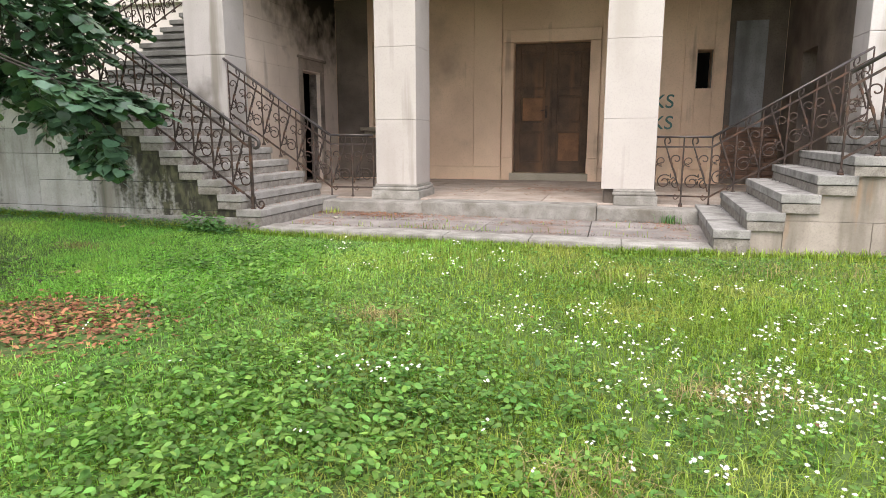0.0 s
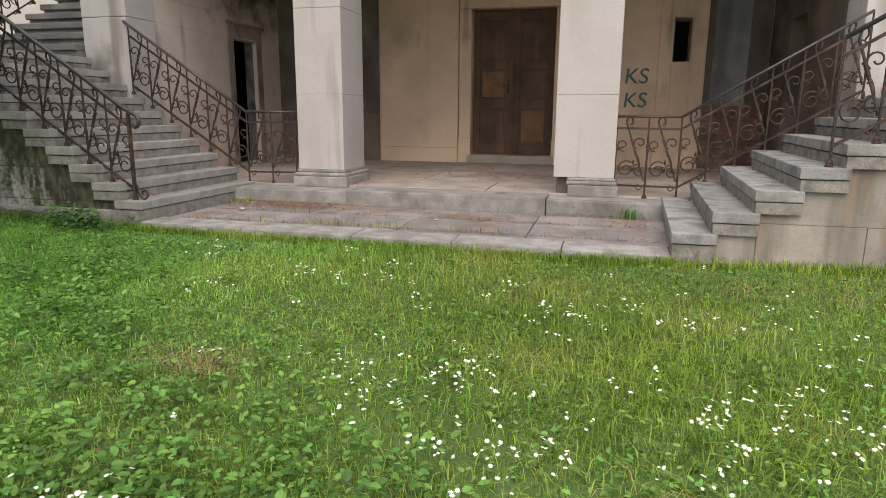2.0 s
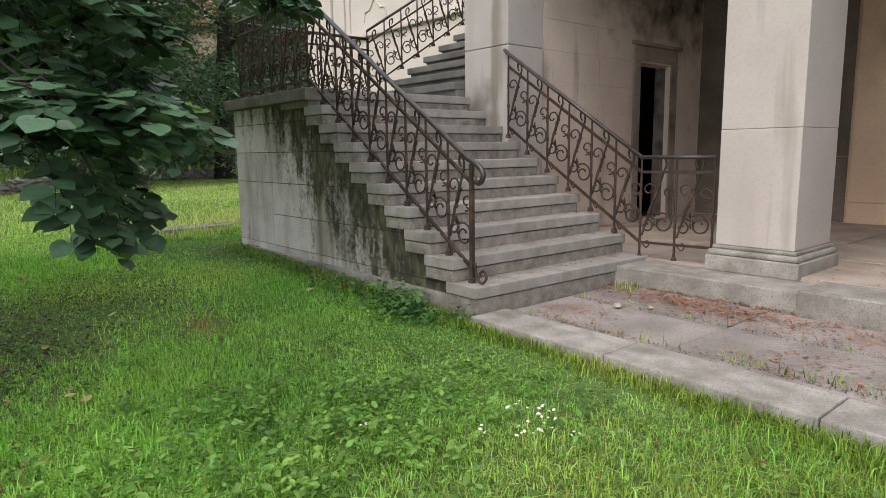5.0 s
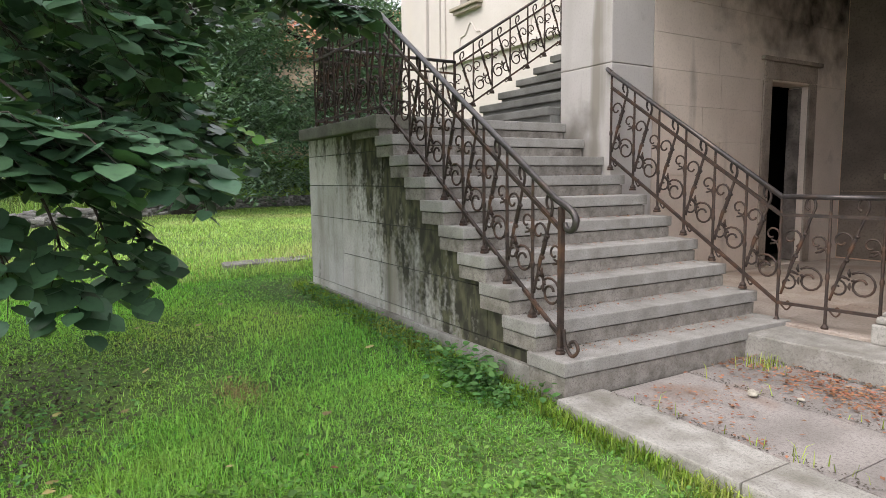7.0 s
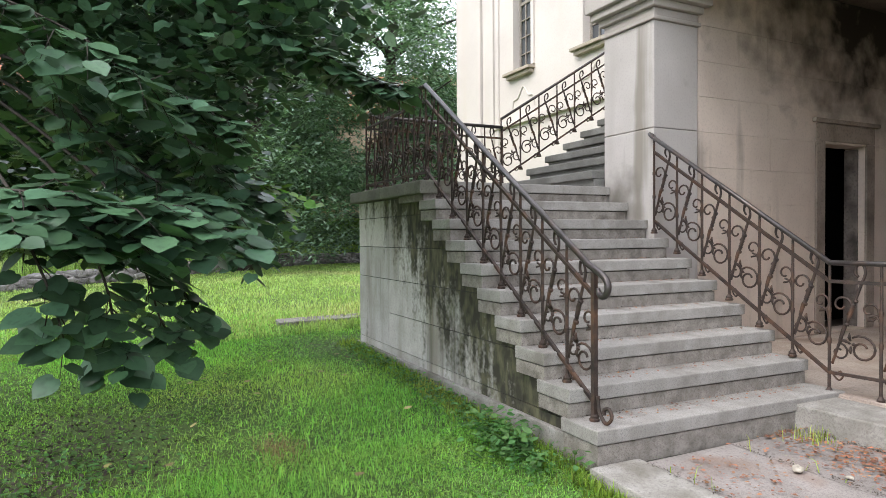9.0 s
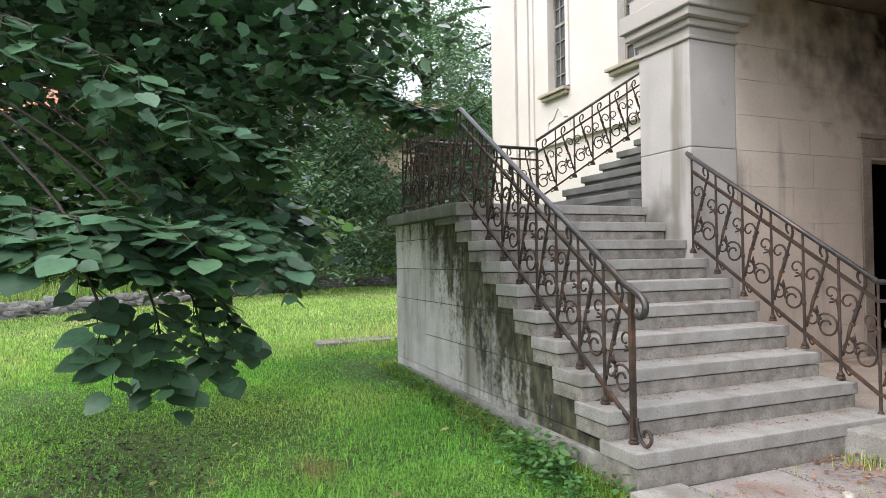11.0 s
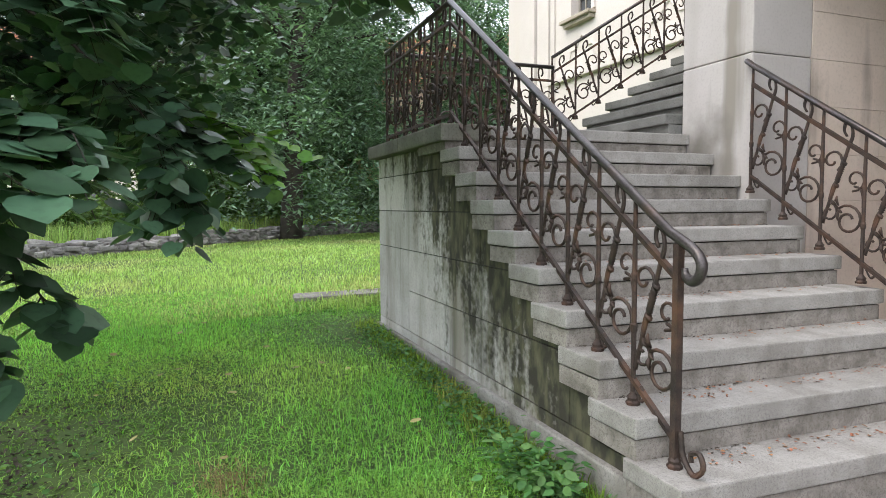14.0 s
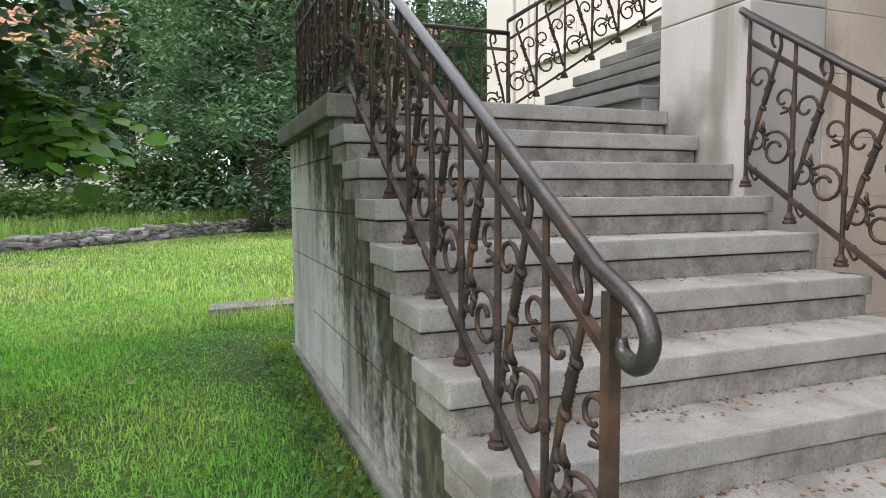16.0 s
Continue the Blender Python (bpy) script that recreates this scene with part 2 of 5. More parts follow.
ROOFTILE = material("red_roof_tile", (0.45, 0.19, 0.11), (0.36, 0.15, 0.09), 1.5, 0.85, 0.3, 30, spread=0.15)
HOUSE = material("far_house_wall", (0.7, 0.66, 0.58), (0.62, 0.58, 0.5), 0.6, 0.9, 0.1, 20)
ORANGE = material("ochre_house_wall", (0.55, 0.42, 0.3), (0.47, 0.36, 0.26), 0.6, 0.9, 0.1, 20)
SPRAY = material("green_spray_paint", (0.1, 0.2, 0.18), (0.075, 0.15, 0.135), 8.0, 0.85, 0.0, 60)
WINWOOD = material("grey_window_paint", (0.3, 0.27, 0.23), (0.2, 0.18, 0.15), 8.0, 0.8, 0.2, 60)
BOARD = material("grey_board", (0.3, 0.305, 0.3), (0.2, 0.2, 0.195), 2.0, 0.85, 0.2, 40, stain=(0.1, 0.095, 0.09), stain_scale=1.5, stain_at=0.52, streaks=True)
GLASS = bpy.data.materials.new("dusty_glass")
GLASS.use_nodes = True
gb = GLASS.node_tree.nodes["Principled BSDF"]
gb.inputs["Base Color"].default_value = (0.07, 0.075, 0.08, 1)
gb.inputs["Roughness"].default_value = 0.12
gb.inputs["Specular IOR Level"].default_value = 0.6


# ---- building helpers ----
def mesh_of(bm, name, mat, smooth=False):
    me = bpy.data.meshes.new(name)
    bmesh.ops.recalc_face_normals(bm, faces=bm.faces[:])
    bm.to_mesh(me)
    bm.free()
    me.materials.append(mat)
    if smooth:
        for p in me.polygons:
            p.use_smooth = True
    return me


def thing(name, at, label, category, group="", kind=""):
    ob = new(name)
    ob.empty_display_size = 0.2
    ob.matrix_basis = Matrix.Translation(at)
    return tagged(ob, label, category, group, kind)


def under(ob, parent):
    ob.parent = parent
    if parent.parent:
        ob.matrix_parent_inverse = (parent.parent.matrix_basis @ parent.matrix_parent_inverse @ parent.matrix_basis).inverted()
    else:
        ob.matrix_parent_inverse = parent.matrix_basis.inverted()
    return ob


def part(name, bm, mat, parent, label="", smooth=False):
    """One mesh object, built in world places, under a thing or a part."""
    ob = under(new(name, mesh_of(bm, name, mat, smooth)), parent)
    return tagged(ob, label) if label else ob


def structure(name, bm, mat, label, category, smooth=False):
    return tagged(new(name, mesh_of(bm, name, mat, smooth)), label, category, kind="structure")


def box(x0, x1, y0, y1, z0, z1, bevel=0.0, bm=None):
    own = bm is None
    bm = bm or bmesh.new()
    vs = [bm.verts.new((x, y, z)) for x in (x0, x1) for y in (y0, y1) for z in (z0, z1)]
    fs = [bm.faces.new([vs[i] for i in f]) for f in ((0, 1, 3, 2), (4, 6, 7, 5), (0, 4, 5, 1), (2, 3, 7, 6), (0, 2, 6, 4), (1, 5, 7, 3))]
    if bevel:
        es = list({e for f in fs for e in f.edges})
        bmesh.ops.bevel(bm, geom=es, offset=bevel, segments=2 if own else 1, affect="EDGES", profile=0.6)
    return bm


def prism(poly, z0, z1, bevel=0.0):
    bm = bmesh.new()
    lo = [bm.verts.new((x, y, z0)) for x, y in poly]
    hi = [bm.verts.new((x, y, z1)) for x, y in poly]
    bm.faces.new(lo[::-1])
    bm.faces.new(hi)
    for i in range(len(poly)):
        j = (i + 1) % len(poly)
        bm.faces.new((lo[i], lo[j], hi[j], hi[i]))
    if bevel:
        bmesh.ops.bevel(bm, geom=bm.edges[:], offset=bevel, segments=2, affect="EDGES", profile=0.6)
    return bm


def smooth_line(pts, per=5):
    """Catmull-Rom through the points."""
    p = [Vector(q) for q in pts]
    p = [p[0] * 2 - p[1], *p, p[-1] * 2 - p[-2]]
    out = []
    for i in range(1, len(p) - 2):
        a, b, c, d = p[i - 1:i + 3]
        for k in range(per):
            t = k / per
            out.append(0.5 * (2 * b + (c - a) * t + (2 * a - 5 * b + 4 * c - d) * t * t + (3 * b - a - 3 * c + d) * t ** 3))
    out.append(p[-2])
    return out


def tube(bm, pts, r, sides=6, shear=0.0):
    """A rod along the points; r a radius or one per point. shear tips it along x after sweeping."""
    pts = [Vector(p) for p in pts]
    rings = []
    ref = None
    for i, p in enumerate(pts):
        d = (pts[min(i + 1, len(pts) - 1)] - pts[max(i - 1, 0)]).normalized()
        if ref is None:
            ref = d.orthogonal().normalized()
        ref = (ref - d * ref.dot(d)).normalized()
        side = d.cross(ref)
        rr = r[i] if isinstance(r, (list, tuple)) else r
        ring = []
        for k in range(sides):
            a = math.tau * k / sides
            q = p + (ref * math.cos(a) + side * math.sin(a)) * rr
            if shear:
                q.z += shear * q.x
            ring.append(bm.verts.new(q))
        rings.append(ring)
    for a, b in zip(rings, rings[1:]):
        for k in range(sides):
            bm.faces.new((a[k], a[(k + 1) % sides], b[(k + 1) % sides], b[k]))
    bm.faces.new(rings[0][::-1])
    bm.faces.new(rings[-1])
    return bm


def lathe(bm, at, profile, sides=10):
    """Rings of (height, radius) about an upright axis."""
    rings = [[bm.verts.new((at[0] + r * math.cos(math.tau * k / sides), at[1] + r * math.sin(math.tau * k / sides), at[2] + h)) for k in range(sides)] for h, r in profile]
    for a, b in zip(rings, rings[1:]):
        for k in range(sides):
            bm.faces.new((a[k], a[(k + 1) % sides], b[(k + 1) % sides], b[k]))
    bm.faces.new(rings[0][::-1])
    bm.faces.new(rings[-1])
    return bm


def numpy_mesh(name, verts, faces, mat, smooth=False):
    """A large mesh from arrays: verts (n, 3), faces (m, 3)."""
    me = bpy.data.meshes.new(name)
    me.vertices.add(len(verts))
    me.vertices.foreach_set("co", np.ascontiguousarray(verts, np.float32).ravel())
    me.loops.add(faces.size)
    me.loops.foreach_set("vertex_index", np.ascontiguousarray(faces, np.int32).ravel())
    me.polygons.add(len(faces))
    me.polygons.foreach_set("loop_start", np.arange(0, faces.size, faces.shape[1], dtype=np.int32))
    me.update(calc_edges=True)
    me.materials.append(mat)
    return me


rng = np.random.default_rng(7)


def ground_z(x, y):
    return 0.02 + 0.022 * np.clip(y, -5, 9) + 0.03 * np.clip(-np.asarray(x, float) - 4, 0, 6) + 0.03 * np.clip(x, 0, 3)


# ---- ground ----
def far_steps(lo, hi):
    near = np.arange(lo, hi + 0.01, 0.5)
    out = np.array([3, 8, 16, 30, 60, 120, 300, 800.0])
    return np.concatenate([lo - out[::-1], near, hi + out])


gx, gy = np.meshgrid(far_steps(-40, 10), far_steps(-6, 30), indexing="ij")
gz = ground_z(gx, gy) + 0.02 * np.sin(gx * 1.3) * np.cos(gy * 1.7) * (np.abs(gx) < 60)
gv = np.stack([gx, gy, gz], -1).reshape(-1, 3)
na, nb = gx.shape
ii, jj = np.meshgrid(np.arange(na - 1), np.arange(nb - 1), indexing="ij")
q0 = (ii * nb + jj).ravel()
gf = np.stack([q0, q0 + nb, q0 + nb + 1, q0 + 1], -1)
tagged(new("ground", numpy_mesh("ground", gv, gf, SOIL)), "grassy uneven lawn with worn earth patches", "lawn", kind="structure")

# ---- stairs ----
RISE = 0.1775


def flight(side, y_out, y_in, nose_out, nose_in, run_out, run_in, label, first=0.465, count=10, floor_z=0.28):
    """Ten stone steps rising away from the porch; side -1 climbs to -x, +1 to +x."""
    st = thing("staircase", (nose_out, y_out, floor_z), label, "staircase", kind="structure")
    for k in range(count):
        xo, xi = nose_out + side * run_out * k, nose_in + side * run_in * k
        top = first + RISE * k
        j = (k * 7 % 5 - 2) * 0.002
        back = side * (0.34 if k < count - 1 else 0.6)
        part("step_slab", prism([(xo, y_out + j), (xi, y_in), (xi + back, y_in), (xo + back, y_out + j)], top - 0.085, top, 0.009), STEP if xo < 0 else SHADESTEP, st)
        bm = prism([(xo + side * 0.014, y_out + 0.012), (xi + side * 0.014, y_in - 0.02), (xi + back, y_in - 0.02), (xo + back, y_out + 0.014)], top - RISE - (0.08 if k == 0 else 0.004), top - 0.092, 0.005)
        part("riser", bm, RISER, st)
        # Dark joint strip under each slab; its colour carries the gap's shade.
        bm = prism([(xo + side * 0.03, y_out + 0.026), (xi + side * 0.03, y_in - 0.03), (xi + back, y_in - 0.03), (xo + back, y_out + 0.03)], top - 0.104, top - 0.084)
        part("mortar_bed", bm, JOINT, st)
    return st


stair_left = flight(-1, 7.265, 9.40, -4.36, -4.30, 0.262, 0.27, "worn grey stone staircase with dusty treads")
stair_right = flight(1, 7.0, 9.40, 0.70, 0.80, 0.287, 0.295, "worn grey stone staircase with rust stained flank")

# ---- flank wall and landing of the climbing stair ----
LAND = 2.06


def flank(y, side, x_foot, x_end, run, mat, label, joint=JOINT):
    """Coursed blocks below the step ends, on the plane y, cut off along the stair; blocks stand 8 mm proud of the core."""
    w = thing("flank_wall", (x_foot, y, 0.3), label, "wall", kind="structure")
    courses = [(0.10, 0.43), (0.437, 0.775), (0.782, 1.12), (1.127, 1.45), (1.457, 1.76), (1.767, 1.94)]
    if side > 0:
        courses = [(0.10, 0.56), (0.566, 1.94)]
    core = bmesh.new()
    for k in range(10):
        xa = x_foot + side * (run * k + 0.045)
        xb = x_foot + side * (run * (k + 1) + 0.045) if k < 9 else x_end - side * 0.012
        box(min(xa, xb), max(xa, xb), y + 0.012, y + 0.3, 0.05, 0.286 + RISE * k, 0, core)
    part("core", core, joint, w)
    for c, (z0, z1) in enumerate(courses):
        k = max(0, math.ceil((z1 - 0.286) / RISE))
        start = x_foot + side * (0.05 + run * k)
        x, n = x_end, 0
        if side < 0 and c in (1, 2):
            x = x_end + 0.92
            if c == 1:
                part("block", box(x_end + 0.002, x - 0.002, y, y + 0.1, z0, courses[2][1], 0.004), mat, w)
        while side * (x - start) > 0.05:
            nx = x - side * (0.74 + 0.5 * ((n * 37 + c * 53) % 10) / 10)
            if side * (nx - start) < 0.3:
                nx = start
            a, b = min(x, nx), max(x, nx)
            part("block", box(a + 0.002, b - 0.002, y, y + 0.1, z0, z1, 0.004), mat, w)
            x, n = nx, n + 1
        for j in range(k):
            top = 0.284 + RISE * j
            if top > z0 + 0.02:
                xa, xb = x_foot + side * (0.047 + run * j), x_foot + side * (0.047 + run * (j + 1))
                part("block", box(min(xa, xb), max(xa, xb), y + 0.003, y + 0.1, z0, min(top, z1), 0.0), mat, w)
    return w


flank(7.32, -1, -4.36, -8.62, 0.262, ASHLAR, "coursed rendered blocks with black algae streaks")
flank(7.05, 1, 0.70, 3.9, 0.287, RUSTWALL, "pale rendered wall streaked with rust", RUSTWALL)
plinth = structure("plinth_course", box(-8.66, -4.375, 7.285, 7.4, 0.0, 0.36, 0.012), KERB, "low projecting plinth stone of the flank", "plinth")

land = thing("landing", (-7.6, 8.2, LAND), "square stone landing with mossy overhanging edge", "landing", kind="structure")
part("west_wall", box(-8.605, -8.3, 7.43, 13.4, 0.05, 1.94), ASHLAR, land)
for x0, x1 in ((-8.70, -7.72), (-7.715, -6.70)):
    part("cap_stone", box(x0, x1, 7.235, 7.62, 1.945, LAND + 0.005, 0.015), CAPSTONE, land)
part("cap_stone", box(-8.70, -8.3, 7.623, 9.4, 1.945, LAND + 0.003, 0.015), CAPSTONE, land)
part("slab", box(-8.29, -6.9, 7.625, 9.4, 1.9, LAND - 0.002, 0.01), STEP, land)
part("fill", box(-8.28, -6.72, 7.5, 13.4, 0.05, 1.89), RISER, land)

upper = thing("staircase", (-7.6, 9.3, LAND), "dark upper stone flight climbing to the terrace", "staircase", kind="structure")
for j in range(1, 15):
    top, y0 = LAND + 0.18 * j, 9.25 + 0.29 * (j - 1)
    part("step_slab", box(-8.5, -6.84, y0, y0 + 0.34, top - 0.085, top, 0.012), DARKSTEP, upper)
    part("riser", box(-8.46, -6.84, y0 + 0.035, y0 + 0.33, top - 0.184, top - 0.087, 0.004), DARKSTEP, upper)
for j in range(1, 15):
    box_y = 9.3 + 0.29 * (j - 1)
    part("fill", box(-8.44, -6.86, box_y + 0.02, box_y + 0.31, 1.88, LAND + 0.18 * j - 0.19), RISER, upper)

# ---- paving in front of the porch and porch floor ----
pave = thing("pavement", (-1.8, 8.0, 0.2), "cracked paving slabs with dry leaves and weeds in the joints", "pavement", kind="structure")


def front_y(x):
    return 7.20 - 0.034 * (x + 4.36)


xs = [-4.36, -3.2, -2.05, -1.1, -0.15, 0.72]
for i, (a, b) in enumerate(zip(xs, xs[1:])):
    part("kerb_stone", prism([(a + 0.003, front_y(a)), (b - 0.003, front_y(b)), (b - 0.003, front_y(b) + 0.36), (a + 0.003, front_y(a) + 0.36)], 0.0, 0.272 + 0.004 * (i % 2), 0.012), KERB, pave)
xs2 = [-4.30, -3.0, -1.75, -0.5, 0.80]
for i, (a, b) in enumerate(zip(xs2, xs2[1:])):
    for j, (c, d) in enumerate(((0.366, 1.05), (1.056, 1.72))):
        bm = prism([(a + 0.004, front_y(a) + c), (b - 0.004, front_y(b) + c), (b - 0.004, front_y(b) + d), (a + 0.004, front_y(a) + d)], 0.1, 0.268 + 0.006 * ((i * 3 + j * 5) % 4) / 3, 0.01)
        part("paving_slab", bm, PAVE, pave)
bed = structure("pavement_bed", box(-4.5, 0.9, 7.3, 9.2, -0.05, 0.24), JOINT, "earth under the paving joints", "ground")

porch = thing("porch_floor", (-1.8, 11, 0.45), "dusty stone porch floor with a raised front step", "floor", kind="structure")
for a, b, proud, h in ((-4.42, -2.82, 0.0, 0.43), (-2.815, -0.455, 0.05, 0.455), (-0.45, 0.86, 0.0, 0.43)):
    part("edge_stone", box(a, b, 8.9 - proud, 9.32, 0.1, h, 0.014), KERB, porch)
part("floor_slab", box(-6.2, 2.75, 9.322, 13.6, 0.0, 0.432), PORCHFLOOR, porch)
n = 0
for a in np.arange(-4.4, 0.9, 1.06):
    for c in np.arange(9.33, 13.3, 1.06):
        part("floor_tile", box(a + 0.003, a + 1.057, c + 0.003, min(c + 1.057, 13.5), 0.43, 0.449 + 0.004 * ((n * 7) % 3), 0.006), PORCHFLOOR, porch)
        n += 1
part("threshold", box(-2.33, -0.76, 13.42, 13.58, 0.45, 0.60, 0.012), TRIM, porch)


# ---- pillars ----
def pillar(x0, x1, y0, y1, broken):
    p = thing("pillar", ((x0 + x1) / 2, (y0 + y1) / 2, 0.43), "square pale rendered pillar on a moulded stone base" + (" with a broken corner" if broken else ""), "pillar", "porch pillars")
    part("shaft", box(x0, x1, y0, y1, 0.645, 1.578, 0.006), PALE, p)
    part("shaft", box(x0, x1, y0, y1, 1.58, 2.598, 0.006), PALE, p)
    part("shaft", box(x0, x1, y0, y1, 2.6, 3.65, 0.006), PALE, p)
    if broken:
        part("plinth", box(x0 + 0.17, x1 + 0.05, y0 - 0.05, y1 + 0.05, 0.43, 0.56, 0.012), KERB, p)
        part("base_moulding", box(x0 + 0.15, x1 + 0.035, y0 - 0.035, y1 + 0.035, 0.562, 0.61, 0.02), KERB, p)
        part("base_moulding", box(x0 + 0.16, x1 + 0.02, y0 - 0.02, y1 + 0.02, 0.612, 0.643, 0.012), KERB, p)
        part("broken_core", box(x0 + 0.03, x0 + 0.2, y0 + 0.08, y1, 0.432, 0.64, 0.03), DARKRENDER, p)
    else:
        part("plinth", box(x0 - 0.06, x1 + 0.06, y0 - 0.06, y1 + 0.06, 0.43, 0.56, 0.012), KERB, p)
        part("base_moulding", box(x0 - 0.045, x1 + 0.045, y0 - 0.045, y1 + 0.045, 0.562, 0.61, 0.02), KERB, p)
        part("base_moulding", box(x0 - 0.02, x1 + 0.02, y0 - 0.02, y1 + 0.02, 0.612, 0.643, 0.012), KERB, p)
    for k, (e, z0, z1) in enumerate(((0.02, 3.652, 3.70), (0.05, 3.702, 3.80), (0.1, 3.802, 3.9), (0.14, 3.902, 4.05))):
        part("capital", box(x0 - e, x1 + e, y0 - e, y1 + e, z0, z1, 0.012), PALE, p)
    return p


pillar(-3.65, -3.03, 9.33, 10.04, False)
pillar(-0.415, 0.27, 9.33, 9.98, True)


def pier(x0, x1):
    p = thing("pier", ((x0 + x1) / 2, 9.7, 0.4), "broad pale rendered corner pier with moulded capital", "pier", "corner piers", "structure")
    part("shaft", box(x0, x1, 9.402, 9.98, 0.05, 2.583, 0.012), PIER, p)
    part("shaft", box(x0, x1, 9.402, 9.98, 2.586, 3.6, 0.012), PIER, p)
    for e, z0, z1 in ((0.025, 3.602, 3.64), (0.0, 3.642, 3.72), (0.04, 3.722, 3.79), (0.1, 3.792, 3.87), (0.14, 3.872, 4.05)):
        part("capital", box(x0 - e, x1 + e, 9.402 - e, 9.98 + e, z0, z1, 0.012), PALE, p)


pier(-6.82, -6.117)
pier(2.62, 3.34)


# ---- porch walls, ceiling, terrace ----
def wall_with_holes(name, along, a0, a1, b0, b1, z0, z1, holes, mat, label):
    """A wall along x or y between a0 and a1, thick from b0 to b1, with holes (a, a, z, z) right through."""
    bm = bmesh.new()
    av = sorted({a0, a1, *(h[0] for h in holes), *(h[1] for h in holes)})
    zv = sorted({z0, z1, *(h[2] for h in holes), *(h[3] for h in holes)})
    for p, q in zip(av, av[1:]):
        run = []
        for r, s in zip(zv, zv[1:]):
            inside = any(h[0] <= (p + q) / 2 <= h[1] and h[2] <= (r + s) / 2 <= h[3] for h in holes)
            if inside:
                continue
            if run and run[-1][1] == r:
                run[-1][1] = s
            else:
                run.append([r, s])
        for r, s in run:
            if along == "x":
                box(p, q, b0, b1, r, s, 0, bm)
            else:
                box(b0, b1, p, q, r, s, 0, bm)
    return structure(name, bm, mat, label, "wall")


FAC = 13.56
wall_with_holes("wall_porch_back", "x", -6.15, 2.7, FAC, FAC + 0.5, 0.3, 4.2, [(-2.28, -0.80, 0.6, 3.16), (1.15, 1.43, 2.22, 2.92), (-5.3, -4.45, 1.55, 3.3)], PORCH, "ochre plaster wall behind the porch")
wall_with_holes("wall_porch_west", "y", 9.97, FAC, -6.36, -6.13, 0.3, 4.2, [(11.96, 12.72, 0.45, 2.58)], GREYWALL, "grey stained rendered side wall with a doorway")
wall_with_holes("wall_passage", "y", 9.985, FAC, -6.75, -6.362, 0.3, 4.2, [(11.5, 13.45, 0.45, 3.0)], DARKRENDER, "dark passage wall behind the side doorway")
wall_with_holes("wall_porch_east", "y", 9.97, FAC, 2.65, 3.25, 0.3, 4.2, [(11.6, 12.4, 0.45, 2.7)], DARKRENDER, "dark brown side wall of the porch")
# Ceiling is out of view; its dark colour keeps bounce light low.
structure("ceiling", box(-6.8, 3.3, 9.4, 14.0, 4.22, 4.40), DARKRENDER, "plain rendered porch ceiling", "ceiling")
structure("porch_beam", box(-6.9, 3.4, 9.36, 10.0, 4.055, 4.215), PALE, "plain beam over the porch pillars", "beam")
structure("terrace_edge", box(-6.84, 3.4, 9.3, 14.0, 4.405, 4.58), TRIM, "stone terrace above the porch", "terrace")
# Added black sheets paint unlit rooms behind the openings and block stray skylight.
structure("room_behind", box(-8.25, -6.8, 11.2, 13.4, 0.3, 0.45), VOID, "near-black floor behind the side doorway, painted unlit", "floor")
structure("dark_room_east", box(3.6, 3.7, 10.5, 13.4, 0.3, 4.2), VOID, "near-black panel painting unlit depth behind the east doorway", "wall")
structure("dark_room", box(-6.0, 2.6, 15.2, 15.3, 0.3, 4.2), VOID, "near-black panel painting unlit depth behind the porch wall", "wall")

# ---- main building ----
wall_with_holes("wall_facade", "x", -17.8, -6.16, FAC, FAC + 0.5, 0.0, 11.5, [(-15.03, -14.27, 5.62, 8.1), (-12.33, -11.5, 5.55, 8.1), (-9.6, -8.8, 5.66, 8.1)], CREAM, "cream painted facade with tall windows")
structure("wall_facade_east", box(-6.155, 14, FAC + 0.51, FAC + 1.0, 4.2, 11.5), CREAM, "cream painted upper facade", "wall")
structure("wall_gable", box(-17.8, -17.3, FAC + 0.5, 26, 0.0, 11.5), CREAM, "cream side wall of the main building", "wall")
structure("roof", box(-18.2, 14, FAC - 0.5, 26, 11.5, 11.9), ROOFTILE, "flat eaves of the tiled roof", "roof")


# ---- wrought-iron railings ----
def spiral(cx, cz, r0, r1, a0, a1, n=9):
    out = []
    for k in range(n):
        t = k / (n - 1)
        a, r = radians(a0 + (a1 - a0) * t), r0 + (r1 - r0) * t
        out.append((cx + r * math.cos(a), cz + r * math.sin(a)))
    return out


